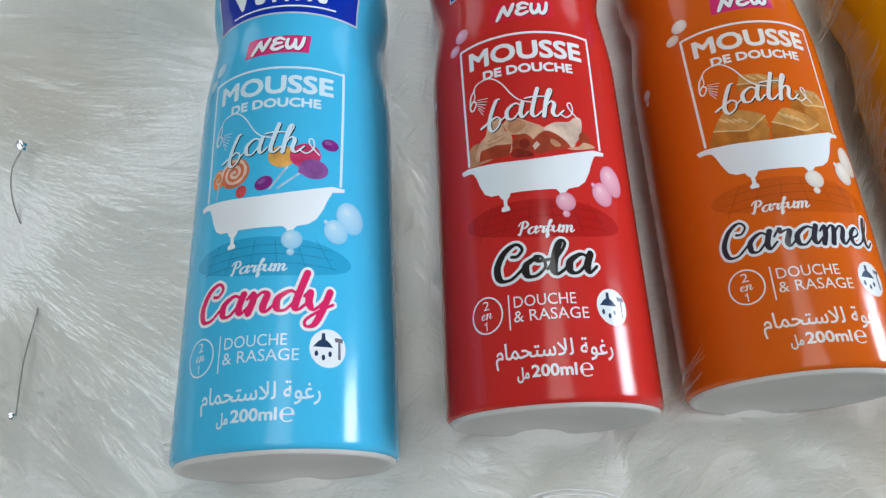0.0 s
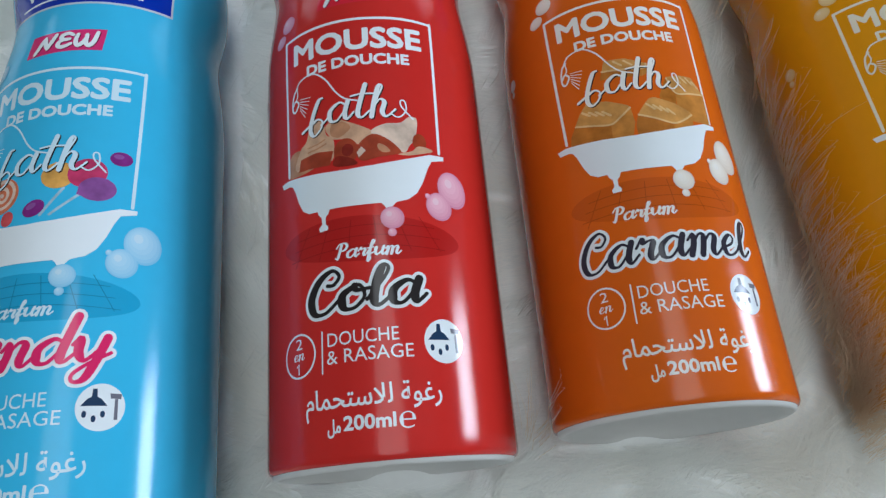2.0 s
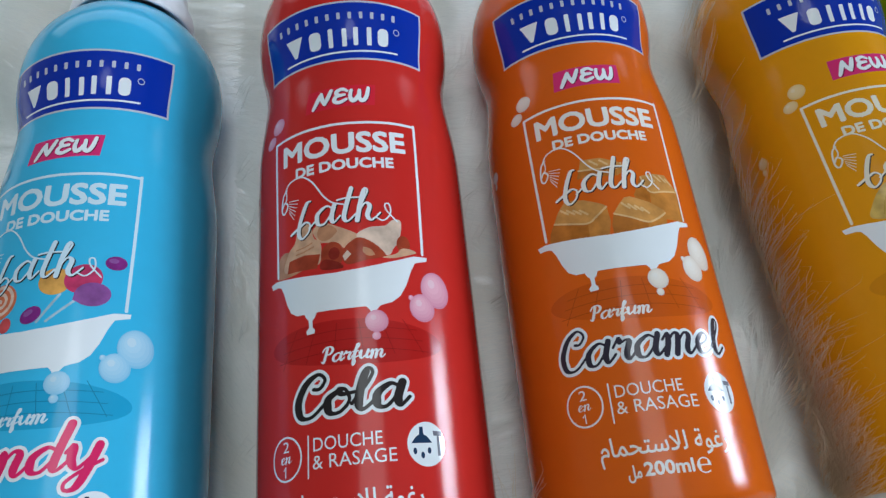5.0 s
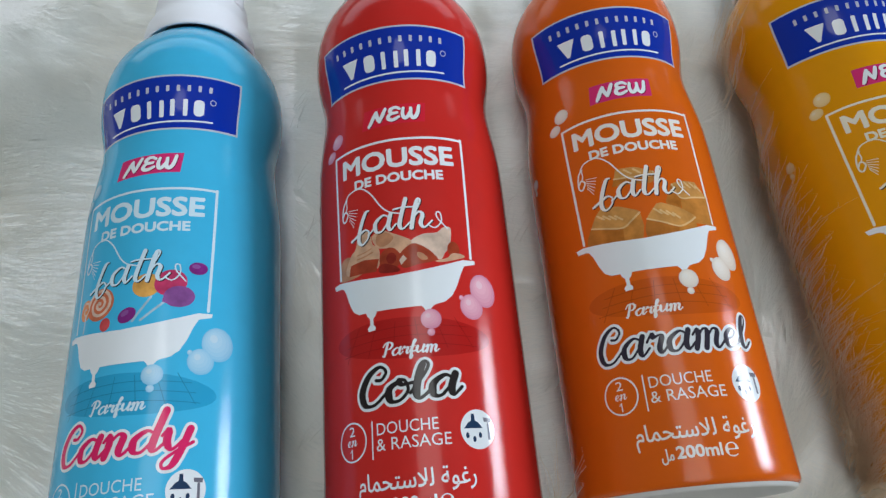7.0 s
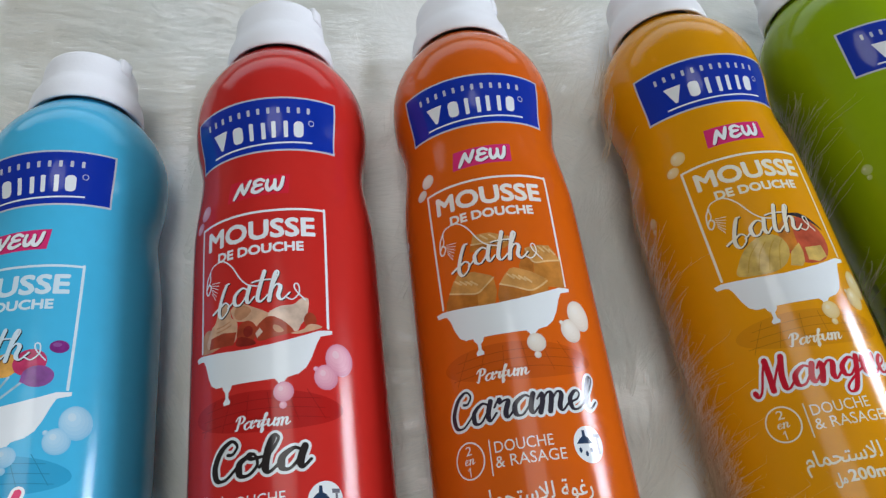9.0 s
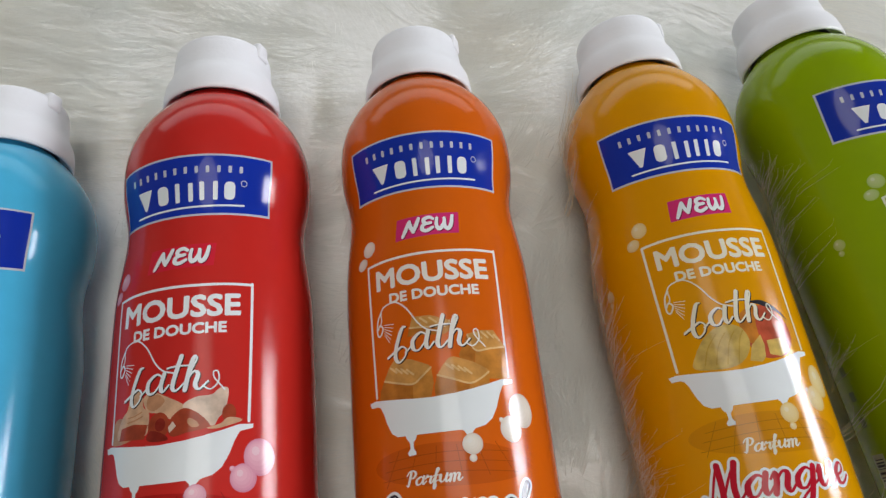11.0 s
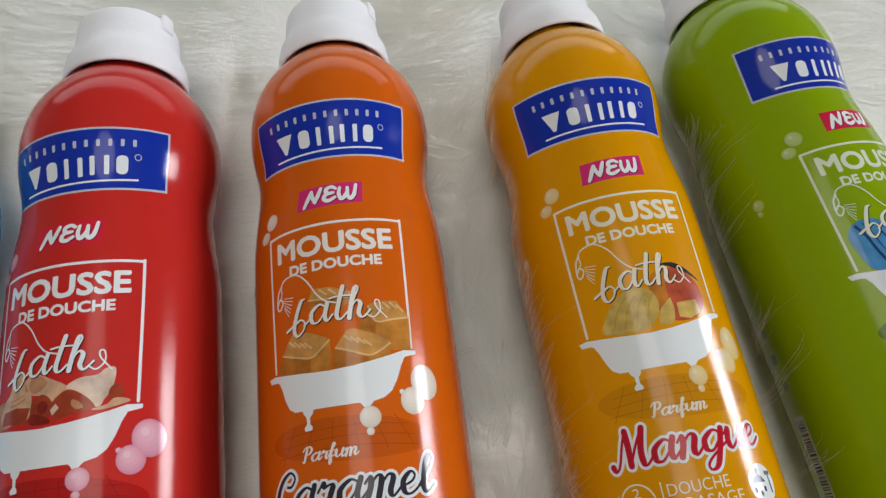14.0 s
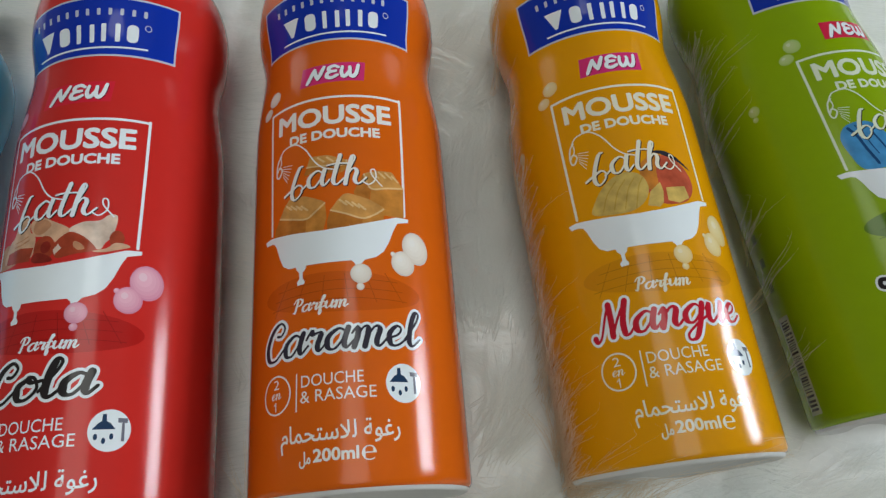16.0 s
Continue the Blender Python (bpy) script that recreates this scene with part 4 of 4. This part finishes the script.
# fuller tufts in the wide gap between the orange and the yellow can
r, lean, size = clumps(90, 0.086, 0.107, -0.02, 0.15, 26, 0.001)
n = len(r)
hairs("gap_fur", r, 1.2 + lean, size * rng.uniform(0.014, 0.026, n), size * rng.uniform(0.002, 0.0065, n), rng.uniform(0, 0.002, n), rng.uniform(0.00012, 0.00024, n), 0.4, FUR, "fluffy white fur tufts between two cans")
# ruffled fur in front of the can bases
r, lean, size = clumps(560, -0.10, 0.23, -0.030, 0.004, 14, 0.001)
n = len(r)
hairs("base_fur", r, 0.2 + 1.1 * lean, size * rng.uniform(0.010, 0.022, n), size * rng.uniform(0.002, 0.006, n), rng.uniform(0, 0.003, n), rng.uniform(0.00012, 0.00026, n), 0.4, FUR, "ruffled white fur in front of the can bases")
# fur that rises in the gaps and leans against the flanks of the cans
rows = []
for k, density in ((0, 9), (1, 9), (2, 9), (3, 7), (4, 5)):
    for side in (-1, 1):
        for y in rng.uniform(0.0, 0.150, density):
            p = CAN_M[k] @ Vector((side * (rad(y * 1000) / 1000 + rng.uniform(0.0, 0.004)), y, 0))
            rows.append((p.x, p.y, 0.006))
q = np.repeat(np.array(rows), 7, 0)
q[:, :2] += rng.normal(0, 0.0011, (len(q), 2))
n = len(q)
hairs("flank_fur", q, np.repeat(rng.normal(1.1, 0.7, len(rows)), 7) + rng.normal(0, 0.15, n), rng.uniform(0.006, 0.012, n), rng.uniform(0.002, 0.007, n), rng.uniform(0, 0.003, n), rng.uniform(0.00007, 0.00014, n), 0.3, FUR, "soft white fur leaning against the cans", keep_clear=False)
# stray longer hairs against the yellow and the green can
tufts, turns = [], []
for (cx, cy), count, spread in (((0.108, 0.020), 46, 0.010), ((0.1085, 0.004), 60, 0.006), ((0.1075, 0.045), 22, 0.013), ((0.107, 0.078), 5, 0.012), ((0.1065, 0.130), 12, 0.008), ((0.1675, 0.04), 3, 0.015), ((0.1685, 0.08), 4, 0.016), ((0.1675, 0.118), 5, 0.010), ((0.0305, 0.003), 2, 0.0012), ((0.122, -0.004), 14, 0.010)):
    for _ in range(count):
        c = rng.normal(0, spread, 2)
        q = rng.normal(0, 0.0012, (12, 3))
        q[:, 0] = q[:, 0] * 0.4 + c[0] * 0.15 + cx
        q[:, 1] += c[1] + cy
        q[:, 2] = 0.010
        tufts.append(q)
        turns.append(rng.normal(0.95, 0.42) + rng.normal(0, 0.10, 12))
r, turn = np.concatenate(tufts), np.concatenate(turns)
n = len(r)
hairs("stray_fur", r, turn, rng.uniform(0.007, 0.018, n), rng.uniform(0.006, 0.022, n), rng.uniform(0, 0.003, n), rng.uniform(0.00006, 0.00013, n), 0.22, FUR_WARM, "long stray fur hairs beside the yellow can, warm light in their colour", keep_clear=False)

# ---- small loose things ----
thread = tagged(new("loose_thread"), "thin grey thread with shiny tinsel ends on the fur", "thread")


def tube(name, pts, radius, mat, parent, label=""):
    path = smooth_path(pts, 6)
    bm = bmesh.new()
    rings = []
    for i, p in enumerate(path):
        d = (path[min(i + 1, len(path) - 1)] - path[max(i - 1, 0)]).normalized()
        u = d.cross(Vector((0, 0, 1))).normalized()
        w = u.cross(d)
        rings.append([bm.verts.new(p + (u * math.cos(a) + w * math.sin(a)) * radius) for a in (2 * math.pi * k / 6 for k in range(6))])
    for a, b in zip(rings, rings[1:]):
        for k in range(6):
            bm.faces.new((a[k], a[(k + 1) % 6], b[(k + 1) % 6], b[k]))
    for ring in (rings[0], rings[-1]):
        bm.faces.new(ring)
    return part(name, bm, mat, parent, label)


GREY = material("grey_thread", (0.30, 0.30, 0.28), 0.6, vary=0.1, scale=200)
TINSEL = material("tinsel", (0.85, 0.86, 0.88), 0.12, metal=1.0, vary=0.03, scale=300)
tube("strand", [(-0.1445, 0.0845, 0.009), (-0.1445, 0.076, 0.011), (-0.1440, 0.0666, 0.006), (-0.138, 0.051, -0.003), (-0.1325, 0.0363, 0.006), (-0.1312, 0.022, 0.010), (-0.1315, 0.0084, 0.008)], 0.00022, GREY, thread)
for (ex, ey), size in (((-0.1450, 0.0862), 0.0017), ((-0.1318, 0.0080), 0.0010)):
    bm = bmesh.new()
    bmesh.ops.create_icosphere(bm, subdivisions=2, radius=size, matrix=Matrix.Translation((ex, ey, 0.0092)))
    for v in bm.verts:
        v.co += Vector((noise.noise(v.co * 900), noise.noise(v.co * 900 + Vector((5, 0, 0))), 0)) * size * 0.5
    part("tinsel_end", bm, TINSEL, thread, "bright crumpled foil end", smooth=False)

rim_thing = tagged(new("plastic_rim"), "clear plastic rim on the fur, its glint drawn as pale tubes", "plastic rim")
# Opaque near-white colour draws the bright glint along the clear rim.
GLINT = material("rim_glint", (0.86, 0.87, 0.88), 0.15, vary=0.02, scale=200)
for k, (erx, ery) in enumerate(((0.0180, 0.0095), (0.0192, 0.0106))):
    tube("rim_edge", [(0.0052 + erx * math.cos(a), -0.0248 + ery * math.sin(a), 0.0085) for a in (2 * math.pi * i / 24 for i in range(25))], 0.00022, GLINT, rim_thing)
